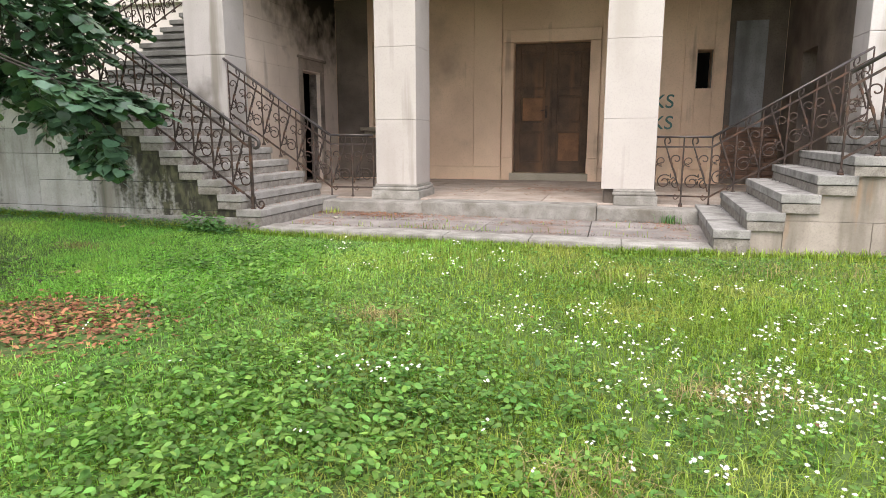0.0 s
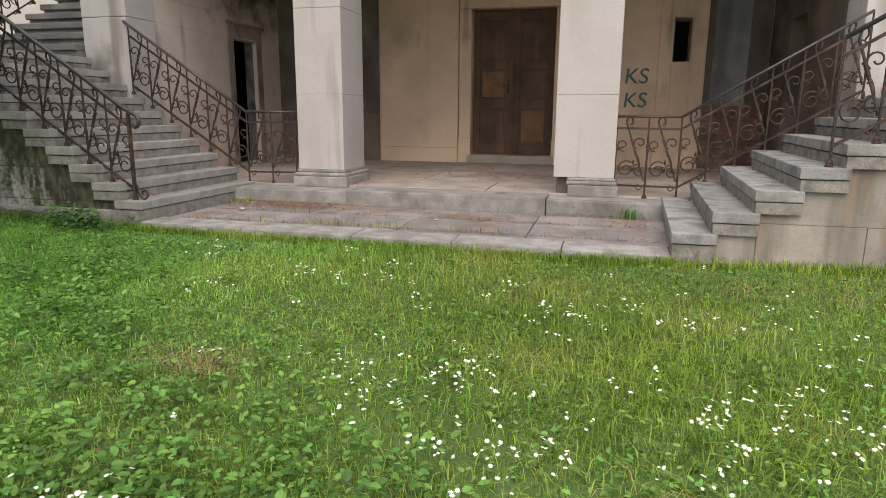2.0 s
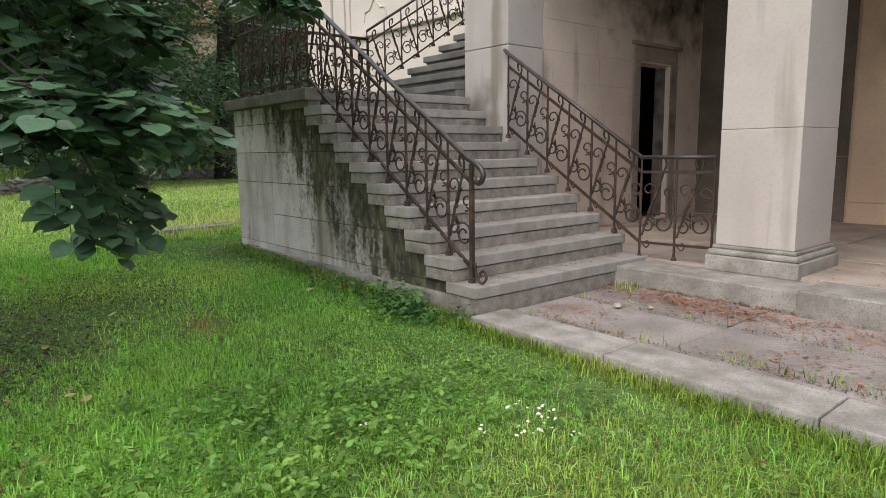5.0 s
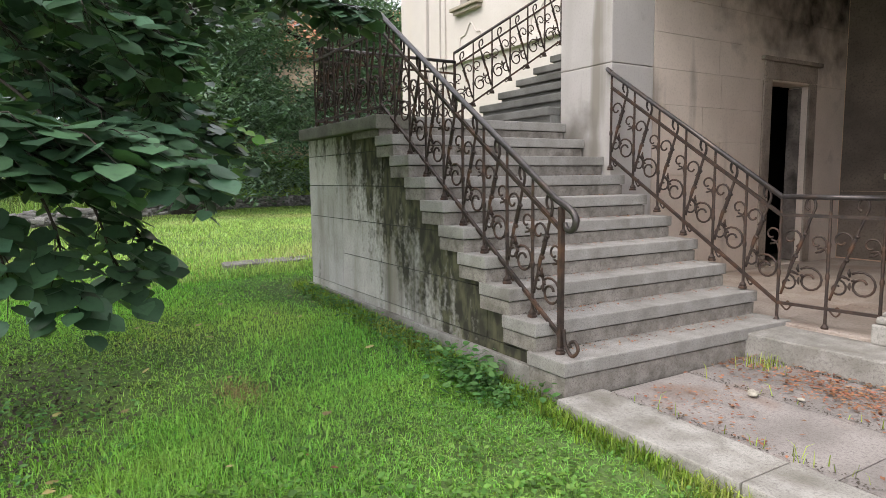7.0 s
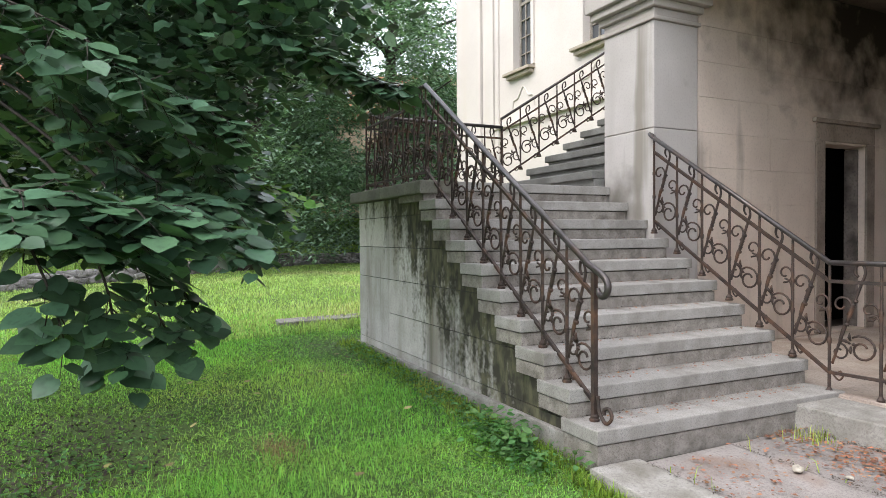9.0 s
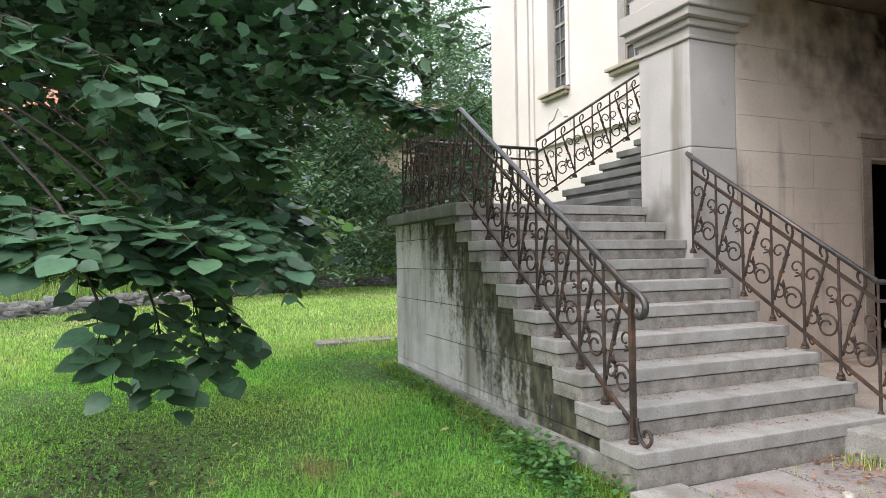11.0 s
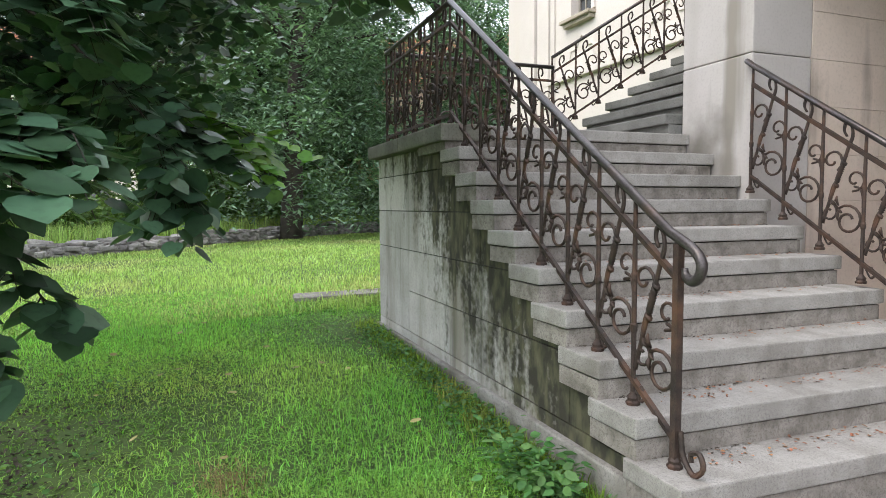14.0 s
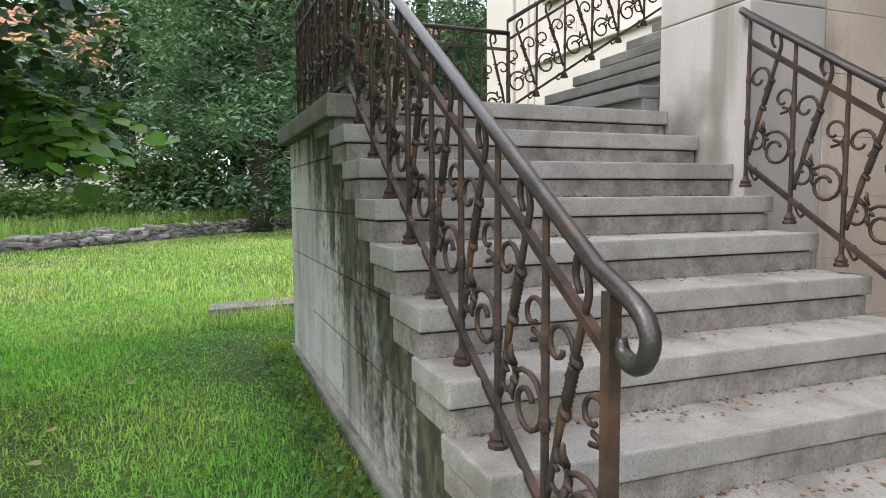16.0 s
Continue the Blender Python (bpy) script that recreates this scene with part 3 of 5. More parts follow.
def scroll_panel(width, height, slope):
    """One bay of scrollwork: x runs uphill from 0 to width, z from the lower to the middle rail."""
    bm = bmesh.new()

    def rod(uv, r, per=3, sides=5):
        pts = smooth_line([(width * (1 - u), 0.0, height * v) for u, v in uv], per)
        tube(bm, pts, r, sides, slope)

    # leaning bar with a hook that passes the middle rail, bound by a coil
    rod([(0.06, 0.1), (0.16, 0.27), (0.32, 0.52), (0.48, 0.76), (0.62, 0.98), (0.7, 1.1), (0.66, 1.18), (0.54, 1.18), (0.5, 1.1), (0.57, 1.06)], 0.0095)
    coil = [(0.36 + 0.13 * k / 16 + 0.004 * (k % 2), 0.58 + 0.195 * k / 16) for k in range(17)]
    tube(bm, [(width * (1 - u), 0.0, height * v) for u, v in coil], [0.0115 + 0.0035 * (k % 2) for k in range(17)], 6, slope)
    for u, v in ((0.34, 0.545), (0.51, 0.8)):
        tube(bm, [(width * (1 - u), 0, height * v - 0.008), (width * (1 - u) - 0.006, 0, height * v + 0.008)], 0.016, 6, slope)
    # scrolls: a large open ring low on the downhill side, volutes above it, uphill of the bar and beside its foot
    w, h = width, height
    k = min(1.0, w / 0.27)
    for cx, cz, r0, r1, a0, a1, n, r in ((0.65 * w, 0.29 * h, 0.098 * k, 0.03, 130, -340, 20, 0.0085), (0.78 * w, 0.71 * h, 0.07 * k, 0.018, -100, 300, 15, 0.0075),
                                         (0.24 * w, 0.75 * h, 0.074 * k, 0.018, -60, 340, 15, 0.0078), (0.2 * w, 0.24 * h, 0.062 * k, 0.016, 80, -310, 15, 0.0075)):
        tube(bm, [(w - u, 0.0, z + slope * (w - cx)) for u, z in spiral(cx, cz, r0, r1, a0, a1, n)], r, 5)
    rod([(0.98, 0.5), (0.97, 0.6), (0.9, 0.66), (0.77, 0.645)], 0.0075)
    rod([(0.2, 0.36), (0.27, 0.5), (0.37, 0.6)], 0.0075)
    rod([(0.2, 0.34), (0.3, 0.37), (0.42, 0.34)], 0.0075)
    # flower in the middle: three bent petals and a bud
    for du, dv in ((-0.09, 0.03), (0.0, 0.08), (0.09, 0.0), (0.02, -0.07)):
        c = Vector((width * (1 - 0.42 - du * 0.4), 0, height * (0.34 + dv * 0.4)))
        e = Vector((width * (1 - 0.42 - du * 1.5), 0.014, height * (0.34 + dv * 1.5)))
        tube(bm, [c, c.lerp(e, 0.5) + Vector((0, 0.012, 0)), e], [0.006, 0.012, 0.004], 5, slope)
    # curl under the lower rail
    rod([(0.0, 0.04), (0.1, -0.03), (0.2, -0.07), (0.28, -0.02), (0.22, 0.03), (0.17, -0.01)], 0.0068)
    return mesh_of(bm, "scroll", IRON, True)


def upright(height, foot):
    """A round bar with collars and a ringed foot; z from the foot up."""
    bm = bmesh.new()
    lathe(bm, (0, 0, 0), [(0, 0.03), (0.012, 0.032), (0.02, 0.024), (0.032, 0.027), (0.042, 0.018), (0.055, 0.0112), (foot + 0.2, 0.0112), (foot + 0.21, 0.015), (foot + 0.235, 0.015), (foot + 0.245, 0.0112),
                          (foot + 0.42, 0.0112), (foot + 0.43, 0.0145), (foot + 0.45, 0.0145), (foot + 0.46, 0.0112), (height, 0.009)], 8)
    return mesh_of(bm, "baluster", IRON)


def railing(start, end, bays, base, mid, hand, feet, label, hand_r=0.024, ends=(True, True), curl=False):
    """A railing from start to end (x, y, z of the lower rail's line), rising evenly. base, mid, hand: heights of its rails over that line;
    feet: for each upright how far its foot reaches under the line."""
    a, b = Vector(start), Vector(end)
    flat = Vector((b.x - a.x, b.y - a.y, 0))
    length, slope = flat.length, (b.z - a.z) / flat.length
    turn = Matrix.Rotation(math.atan2(flat.y, flat.x), 4, "Z")
    width = length / bays
    r = thing("railing", (a.x, a.y, a.z - feet[0]), label, "railing", "wrought-iron railings")
    up = Vector((0, 0, 1))
    for name, h, w, t in (("bottom_rail", base, 0.015, 0.008), ("middle_rail", mid, 0.016, 0.008)):
        bm = bmesh.new()
        tube(bm, [a + up * h, b + up * h], w, 4)
        part(name, bm, IRON, r)
    line = [a + up * hand, b + up * hand]
    if curl:
        d = -flat.normalized()
        tip = a + up * hand
        line = [tip + d * 0.055 + up * -0.155, tip + d * 0.035 + up * -0.095, tip + d * 0.042 + up * -0.125, tip + d * 0.075 + up * -0.142, tip + d * 0.108 + up * -0.125,
                tip + d * 0.122 + up * -0.085, tip + d * 0.106 + up * -0.045, tip + d * 0.06 + up * -0.012, tip + up * 0.005 - d * 0.05 + up * slope * 0.05]
        line = smooth_line(line[1:], 4) + [b + up * hand]
        rad = [hand_r * min(1.0, 0.55 + 0.07 * k) for k in range(len(line))]
    else:
        rad = hand_r
    bm = bmesh.new()
    tube(bm, line, rad, 10)
    part("handrail", bm, HANDRAIL, r, smooth=True)
    panel = scroll_panel(width, mid - base, slope)
    bars = {}
    for k in range(bays):
        ob = under(new("scroll", panel), r)
        ob.matrix_basis = Matrix.Translation(a + (b - a) * (k / bays) + up * base) @ turn
    for k in range(bays + 1):
        if (k == 0 and not ends[0]) or (k == bays and not ends[1]):
            continue
        f = feet[min(k, len(feet) - 1)]
        f = round(f, 3)
        if f not in bars:
            bars[f] = upright(hand + f, f + base)
        p = a + (b - a) * (k / bays)
        ob = under(new("baluster", bars[f]), r)
        ob.matrix_basis = Matrix.Translation((p.x, p.y, p.z - f))
    return r


# lower rail line passes 0.09 above the tread under the first upright
outer = railing((-4.53, 7.38, 0.53), (-6.888, 7.38, 0.53 + 9 * RISE), 9, 0.045, 0.68, 0.82, [0.065], "rusty wrought-iron stair railing with scrolls and round handrail", 0.021, curl=True)
post = bmesh.new()
box(-4.545, -4.515, 7.365, 7.395, 0.466, 1.345, 0, post)
tube(post, smooth_line([(-4.50, 7.38, 0.62), (-4.485, 7.38, 0.53), (-4.43, 7.38, 0.475), (-4.38, 7.38, 0.515), (-4.40, 7.38, 0.565), (-4.445, 7.38, 0.55), (-4.44, 7.38, 0.52)], 4), 0.011, 6)
part("newel", post, IRON, outer)
railing((-6.888, 7.38, 2.12), (-8.52, 7.38, 2.12), 6, 0.03, 0.68, 0.82, [0.06], "dark wrought-iron railing round the landing", 0.02, (False, True))
railing((-8.52, 7.38, 2.12), (-8.52, 9.2, 2.12), 7, 0.03, 0.68, 0.82, [0.06], "dark wrought-iron railing on the landing side", 0.02, (False, True))
railing((-8.55, 9.2, 2.27), (-8.55, 12.68, 2.27 + 12 * 0.18), 12, 0.03, 0.62, 0.78, [0.03], "dark wrought-iron railing of the upper flight", 0.018, (True, True))
inner = railing((-4.37, 9.33, 0.56), (-6.04, 9.33, 0.6 + 6 * 0.1775), 6, 0.03, 0.67, 0.80, [0.13, 0.09], "rusty wrought-iron railing fixed to the pier", 0.02)
hook = bmesh.new()
tube(hook, smooth_line([(-6.04, 9.33, 2.465), (-6.1, 9.34, 2.505), (-6.13, 9.37, 2.515), (-6.12, 9.41, 2.49)], 4), 0.02, 8)
part("rail_end", hook, HANDRAIL, inner)
railing((-3.72, 9.40, 0.56), (-4.37, 9.33, 0.56), 2, 0.03, 0.67, 0.80, [0.13], "rusty level railing between pillar and stair", 0.018, (True, False))
railing((0.27, 9.36, 0.54), (0.95, 9.31, 0.54), 2, 0.03, 0.67, 0.80, [0.11], "thin rusty level railing beside the pillar", 0.014, (True, False))
railing((0.95, 9.31, 0.54), (2.66, 9.31, 0.54 + 6 * 0.175), 6, 0.03, 0.67, 0.80, [0.11, 0.1], "thin rusty stair railing with twisted bars", 0.016)
railing((1.78, 7.12, 1.12), (3.5, 7.12, 1.12 + 6 * 0.175), 6, 0.03, 0.67, 0.80, [0.12], "sagging reddish iron railing on the outer stair edge", 0.018)

# ---- porch door ----
door = thing("double_door", (-1.54, 13.75, 0.6), "weathered brown wooden double door with bare patches", "door")
for s, x0, x1 in ((0, -2.275, -1.545), (1, -1.54, -0.805)):
    leaf = part("door_leaf", box(x0, x1, 13.74, 13.78, 0.605, 3.155, 0.004), WOOD, door)
    w = x1 - x0
    for a, b, c, d in ((x0, x0 + 0.12, 0.607, 3.153), (x1 - 0.12, x1, 0.607, 3.153)):
        part("stile", box(a + 0.002, b - 0.002, 13.705, 13.742, c, d, 0.006), WOOD, leaf)
    for z0, z1 in ((0.607, 0.80), (1.44, 1.60), (2.14, 2.26), (2.98, 3.153)):
        part("rail", box(x0 + 0.121, x1 - 0.121, 13.708, 13.742, z0, z1, 0.006), WOOD, leaf)
    for z0, z1, m in ((0.84, 1.40, RAWWOOD if s else WOOD), (1.64, 2.10, WOOD if s else RAWWOOD), (2.30, 2.94, WOOD)):
        part("panel", box(x0 + 0.16, x1 - 0.16, 13.722, 13.742, z0, z1, 0.012), m, leaf)
part("cover_strip", box(-1.565, -1.52, 13.69, 13.706, 0.607, 3.153, 0.005), WOOD, door)
part("lock_plate", box(-1.66, -1.61, 13.694, 13.706, 1.70, 1.94, 0.004), IRON, door, "dark iron lock plate")
hd = bmesh.new()
tube(hd, smooth_line([(-1.635, 13.695, 1.86), (-1.635, 13.65, 1.86), (-1.67, 13.635, 1.855), (-1.74, 13.635, 1.84)], 3), 0.009, 6)
part("door_handle", hd, IRON, door, "dark iron lever handle")

# ---- plaster strips and base of the porch wall ----
strips = thing("wall_strips", (-3, 13.5, 0.45), "ochre plaster pilaster strips with a plain base", "pilaster", kind="structure")
for x0, x1, pr, zt in ((-4.02, -3.09, 0.05, 4.15), (-3.08, -2.52, 0.09, 4.15), (-0.57, 0.05, 0.09, 4.15), (0.93, 1.14, 0.05, 4.15), (1.44, 1.66, 0.05, 4.15)):
    part("strip", box(x0, x1, FAC - pr, FAC + 0.02, 0.72, zt, 0.008), PORCH, strips)
    part("strip_base", box(x0 - 0.004, x1 + 0.004, FAC - pr - 0.02, FAC + 0.02, 0.44, 0.717, 0.01), PORCH, strips)
part("strip", box(1.142, 1.438, FAC - 0.05, FAC + 0.02, 0.72, 2.218, 0.006), PORCH, strips)
part("strip", box(1.142, 1.438, FAC - 0.05, FAC + 0.02, 2.922, 4.15, 0.006), PORCH, strips)
for x0, x1 in ((-2.5, -2.285), (-0.795, -0.59)):
    part("jamb", box(x0, x1, FAC - 0.06, FAC + 0.05, 0.9, 3.16, 0.01), PORCH, strips)
    part("jamb_block", box(x0 - 0.01, x1 + 0.01, FAC - 0.09, FAC + 0.05, 0.44, 0.897, 0.012), PORCH, strips)
# Dark panels put the porch's shade into both end bays by colour.
part("damp_plaster", box(-6.117, -4.06, FAC - 0.012, FAC + 0.01, 0.45, 1.3), DARKRENDER, strips)
part("damp_plaster", box(-6.117, -5.4, FAC - 0.012, FAC + 0.01, 1.303, 4.15), DARKRENDER, strips)
part("damp_plaster", box(-4.42, -4.06, FAC - 0.012, FAC + 0.01, 1.303, 4.15), DARKRENDER, strips)
part("damp_plaster", box(1.68, 2.64, FAC - 0.012, FAC + 0.01, 0.45, 4.15), DARKRENDER, strips)
part("lintel", box(-2.5, -0.59, FAC - 0.065, FAC + 0.05, 3.163, 3.40, 0.012), PORCH, strips)
board = tagged(new("board", mesh_of(box(1.78, 2.32, FAC - 0.06, FAC - 0.02, 1.5, 3.4, 0.006), "board", BOARD)), "grey painted board covering a recess in the wall", "board")
recess = thing("brick_patch", (2.1, 13.5, 0.5), "bare brick patch where plaster has fallen", "brick wall", kind="structure")
BRICK = material("bare_brick", (0.26, 0.15, 0.1), (0.17, 0.11, 0.08), 6, 0.95, 0.4, 60, spread=0.25)
brick_me = mesh_of(box(0, 0.235, 0, 0.05, 0, 0.065, 0.005), "brick", BRICK)
for r in range(13):
    for c in range(4):
        ob = under(new("brick", brick_me), recess)
        ob.matrix_basis = Matrix.Translation((1.70 + c * 0.247 - (r % 2) * 0.03, FAC - 0.04 - 0.006 * ((r * 5 + c * 3) % 3), 0.55 + r * 0.077))

# ---- windows and doorway fittings ----
DARKTRIM = material("dark_damp_stone", (0.22, 0.2, 0.17), (0.14, 0.125, 0.11), 3.0, 0.9, 0.3, 60)


def window(name, x0, x1, z0, z1, y, cols, rows, label, surround=0.12, sill=True, arch=True):
    w = thing(name, ((x0 + x1) / 2, y, z0), label, "window", kind="structure")
    yb = y + 0.16
    part("pane", box(x0, x1, yb + 0.03, yb + 0.036, z0, z1), GLASS, w)
    f = 0.05
    for a, b, c, d in ((x0, x0 + f, z0, z1), (x1 - f, x1, z0, z1), (x0 + f, x1 - f, z0, z0 + f), (x0 + f, x1 - f, z1 - f, z1)):
        part("window_frame", box(a + 0.001, b - 0.001, yb - 0.02, yb + 0.028, c, d, 0.005), WINWOOD, w)
    for i in range(1, cols):
        x = x0 + (x1 - x0) * i / cols
        part("glazing_bar", box(x - 0.014, x + 0.014, yb - 0.008, yb + 0.027, z0 + f, z1 - f, 0.003), WINWOOD, w)
    for j in range(1, rows):
        z = z0 + (z1 - z0) * j / rows
        t = 0.035 if j == rows - 2 else 0.012
        part("glazing_bar", box(x0 + f, x1 - f, yb - 0.012, yb + 0.026, z - t, z + t, 0.003), WINWOOD, w)
    if surround:
        s = surround
        for a, b, c, d in ((x0 - s, x0 - 0.002, z0, z1 + s), (x1 + 0.002, x1 + s, z0, z1 + s), (x0, x1, z1 + 0.002, z1 + s)):
            part("surround", box(a, b, y - 0.05, y + 0.03, c, d, 0.01), CREAM, w)
    if sill:
        part("window_sill", box(x0 - 0.28, x1 + 0.12, y - 0.2, y + 0.1, z0 - 0.10, z0 - 0.03, 0.012), TRIM, w)
        part("window_sill", box(x0 - 0.22, x1 + 0.07, y - 0.13, y + 0.1, z0 - 0.19, z0 - 0.103, 0.02), TRIM, w)
    if arch:
        bm = bmesh.new()
        xm = (x0 + x1) / 2
        tube(bm, smooth_line([(x0 - 0.1, y - 0.01, z0 - 0.95), (x0 - 0.05, y - 0.01, z0 - 0.72), (x0 + 0.15, y - 0.01, z0 - 0.68), (xm - 0.08, y - 0.01, z0 - 0.5), (xm, y - 0.01, z0 - 0.44), (xm + 0.08, y - 0.01, z0 - 0.5), (x1 - 0.15, y - 0.01, z0 - 0.68), (x1 + 0.05, y - 0.01, z0 - 0.72), (x1 + 0.1, y - 0.01, z0 - 0.95)], 4), 0.022, 6)
        part("relief", bm, CREAM, w)
    return w


window("window_1", -15.03, -14.27, 5.62, 8.1, FAC, 3, 6, "tall narrow window with grey glazing bars in cream surround")
window("window_2", -12.33, -11.5, 5.55, 8.1, FAC, 3, 6, "tall narrow window with grey glazing bars in cream surround")
window("window_3", -9.6, -8.8, 5.66, 8.1, FAC, 3, 6, "tall narrow window with grey glazing bars in cream surround")
window("window_4", -5.25, -4.5, 1.55, 3.3, FAC, 2, 3, "dark barred window with stone sill in the porch", 0, True, False)
bars = thing("window_grille", (1.29, FAC, 2.22), "small slit window with a dark opening", "window", kind="structure")
part("frame", box(1.142, 1.165, FAC + 0.02, FAC + 0.1, 2.23, 2.91, 0.003), DARKTRIM, bars)
part("frame", box(1.415, 1.438, FAC + 0.02, FAC + 0.1, 2.23, 2.91, 0.003), DARKTRIM, bars)
pil = thing("facade_pilaster", (-17, FAC, 0.3), "cream corner pilasters with stepped edges", "pilaster", kind="structure")
for x0, x1, pr in ((-17.85, -16.5, 0.16), (-16.48, -15.95, 0.09), (-15.93, -15.75, 0.05)):
    part("strip", box(x0, x1, FAC - pr, FAC + 0.02, 0.2, 11.4, 0.015), CREAM, pil)
part("string_course", box(-17.9, -8.6, FAC - 0.1, FAC + 0.02, 4.3, 4.42, 0.015), CREAM, pil)

# Peeling plaster with the doorway's shade mixed into its base colour.
DARKREVEAL = material("peeling_reveal_plaster", (0.22, 0.185, 0.16), (0.13, 0.11, 0.095), 5.0, 0.92, 0.4, 40, stain=(0.05, 0.042, 0.035), stain_scale=3.5, stain_at=0.52)
GRIMYFRAME = material("grimy_stone_frame", (0.36, 0.3, 0.25), (0.25, 0.205, 0.17), 2.0, 0.9, 0.3, 45, stain=(0.1, 0.08, 0.065), stain_scale=1.6, stain_at=0.52)
frame_w = thing("doorway", (-6.13, 12.3, 0.45), "dark side doorway with moulded stone frame", "doorway", kind="structure")
for y0, y1, z0, z1 in ((11.80, 11.955, 0.45, 2.60), (12.725, 12.88, 0.45, 2.60)):
    part("door_frame", box(-6.16, -6.105, y0, y1, z0, z1, 0.008), GRIMYFRAME, frame_w)
part("lintel", box(-6.16, -6.104, 11.80, 12.88, 2.603, 2.80, 0.01), GRIMYFRAME, frame_w)
part("cornice", box(-6.16, -6.07, 11.74, 12.94, 2.803, 2.85, 0.01), GRIMYFRAME, frame_w)
# Near-black sheet stands in for the unlit passage.
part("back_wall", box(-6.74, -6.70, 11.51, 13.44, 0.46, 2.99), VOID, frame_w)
# Not a leaf: thin dark lining that paints shade on the reveal.
part("door_leaf", box(-6.355, -6.20, 12.69, 12.717, 0.46, 2.56, 0.005), DARKREVEAL, frame_w)

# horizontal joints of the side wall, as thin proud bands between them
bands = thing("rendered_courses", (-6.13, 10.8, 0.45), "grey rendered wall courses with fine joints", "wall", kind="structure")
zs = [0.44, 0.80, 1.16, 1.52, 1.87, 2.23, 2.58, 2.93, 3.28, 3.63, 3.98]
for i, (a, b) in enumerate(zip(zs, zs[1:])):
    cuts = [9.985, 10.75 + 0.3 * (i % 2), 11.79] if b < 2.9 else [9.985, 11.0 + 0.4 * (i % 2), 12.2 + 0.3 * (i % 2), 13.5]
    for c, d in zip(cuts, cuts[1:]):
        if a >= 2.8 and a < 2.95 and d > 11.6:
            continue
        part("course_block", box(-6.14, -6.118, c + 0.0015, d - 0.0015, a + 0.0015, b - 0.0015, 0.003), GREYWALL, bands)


# ---- graffiti ----
def letters(text, x, z, size, y):
    cu = bpy.data.curves.new("letters", "FONT")
    cu.body, cu.size, cu.extrude, cu.offset, cu.shear = text, size, 0.002, 0.002, 0.1
    tmp = bpy.data.objects.new("letters", cu)
    scene.collection.objects.link(tmp)
    me = bpy.data.meshes.new_from_object(tmp.evaluated_get(bpy.context.evaluated_depsgraph_get()))
    bpy.data.objects.remove(tmp)
    me.materials.clear()
    me.materials.append(SPRAY)
    ob = new("graffiti", me)
    ob.matrix_basis = pose(x, y, z, 90, 0, 0)
    return tagged(ob, "green sprayed letters on the ochre plaster", "graffiti", "sprayed letters")


letters("KS", 0.385, 1.87, 0.36, FAC - 0.006)
letters("KS", 0.385, 1.47, 0.36, FAC - 0.006)


# ---- leaves and grass, as arrays ----
def unit(v):
    return v / np.maximum(np.linalg.norm(v, axis=-1, keepdims=True), 1e-9)


HALF = [(-0.08, 0.2, 0.01), (0.02, 0.42, 0.02), (0.28, 0.55, 0.025), (0.56, 0.5, 0.01), (0.8, 0.26, -0.015)]
HEART = np.array([(0.4, 0, -0.03), (0, 0, 0), *HALF, (1.02, 0, -0.06), *[(p, -q, r) for p, q, r in HALF[::-1]]])
HEART_F = np.array([(0, i, i + 1) for i in range(1, 12)] + [(0, 12, 1)])
DIAMOND = np.array([(0, 0, 0), (0.45, 0.3, 0.06), (1, 0, -0.06), (0.45, -0.3, 0.06)])
DIAMOND_F = np.array([(0, 1, 2), (0, 2, 3)])
LANCE = np.array([(0, 0, 0), (0.4, 0.16, 0.04), (1, 0, -0.05), (0.4, -0.16, 0.04)])


OVAL = np.array([(0, 0, 0), (0.22, 0.24, 0.03), (0.6, 0.27, 0.03), (1.0, 0, -0.08), (0.6, -0.27, 0.03), (0.22, -0.24, 0.03)])
HEART_LOW = np.array([(0, 0, 0), (0.06, 0.4, 0.02), (0.5, 0.5, 0.02), (1.0, 0, -0.07), (0.5, -0.5, 0.02), (0.06, -0.4, 0.02)])
HEART_LOW_F = np.array([(0, 1, 2), (0, 2, 3), (0, 3, 4), (0, 4, 5)])


def leaves(at, along, normal, size, shape=DIAMOND, faces=DIAMOND_F):
    """Leaf blades: verts and faces of many leaves at the points, pointing along, facing normal."""
    a = unit(along)
    c = unit(normal - a * (normal * a).sum(-1, keepdims=True))
    b = np.cross(c, a)
    s = np.asarray(size).reshape(-1, 1, 1)
    v = at[:, None] + s * (shape[None, :, 0:1] * a[:, None] + shape[None, :, 1:2] * b[:, None] + shape[None, :, 2:3] * c[:, None])
    f = faces[None] + (np.arange(len(at)) * len(shape))[:, None, None]
    return v.reshape(-1, 3), f.reshape(-1, 3)


def joined(chunks):
    vs, fs, n = [], [], 0
    for v, f in chunks:
        vs.append(v)
        fs.append(f + n)
        n += len(v)
    return np.concatenate(vs), np.concatenate(fs)


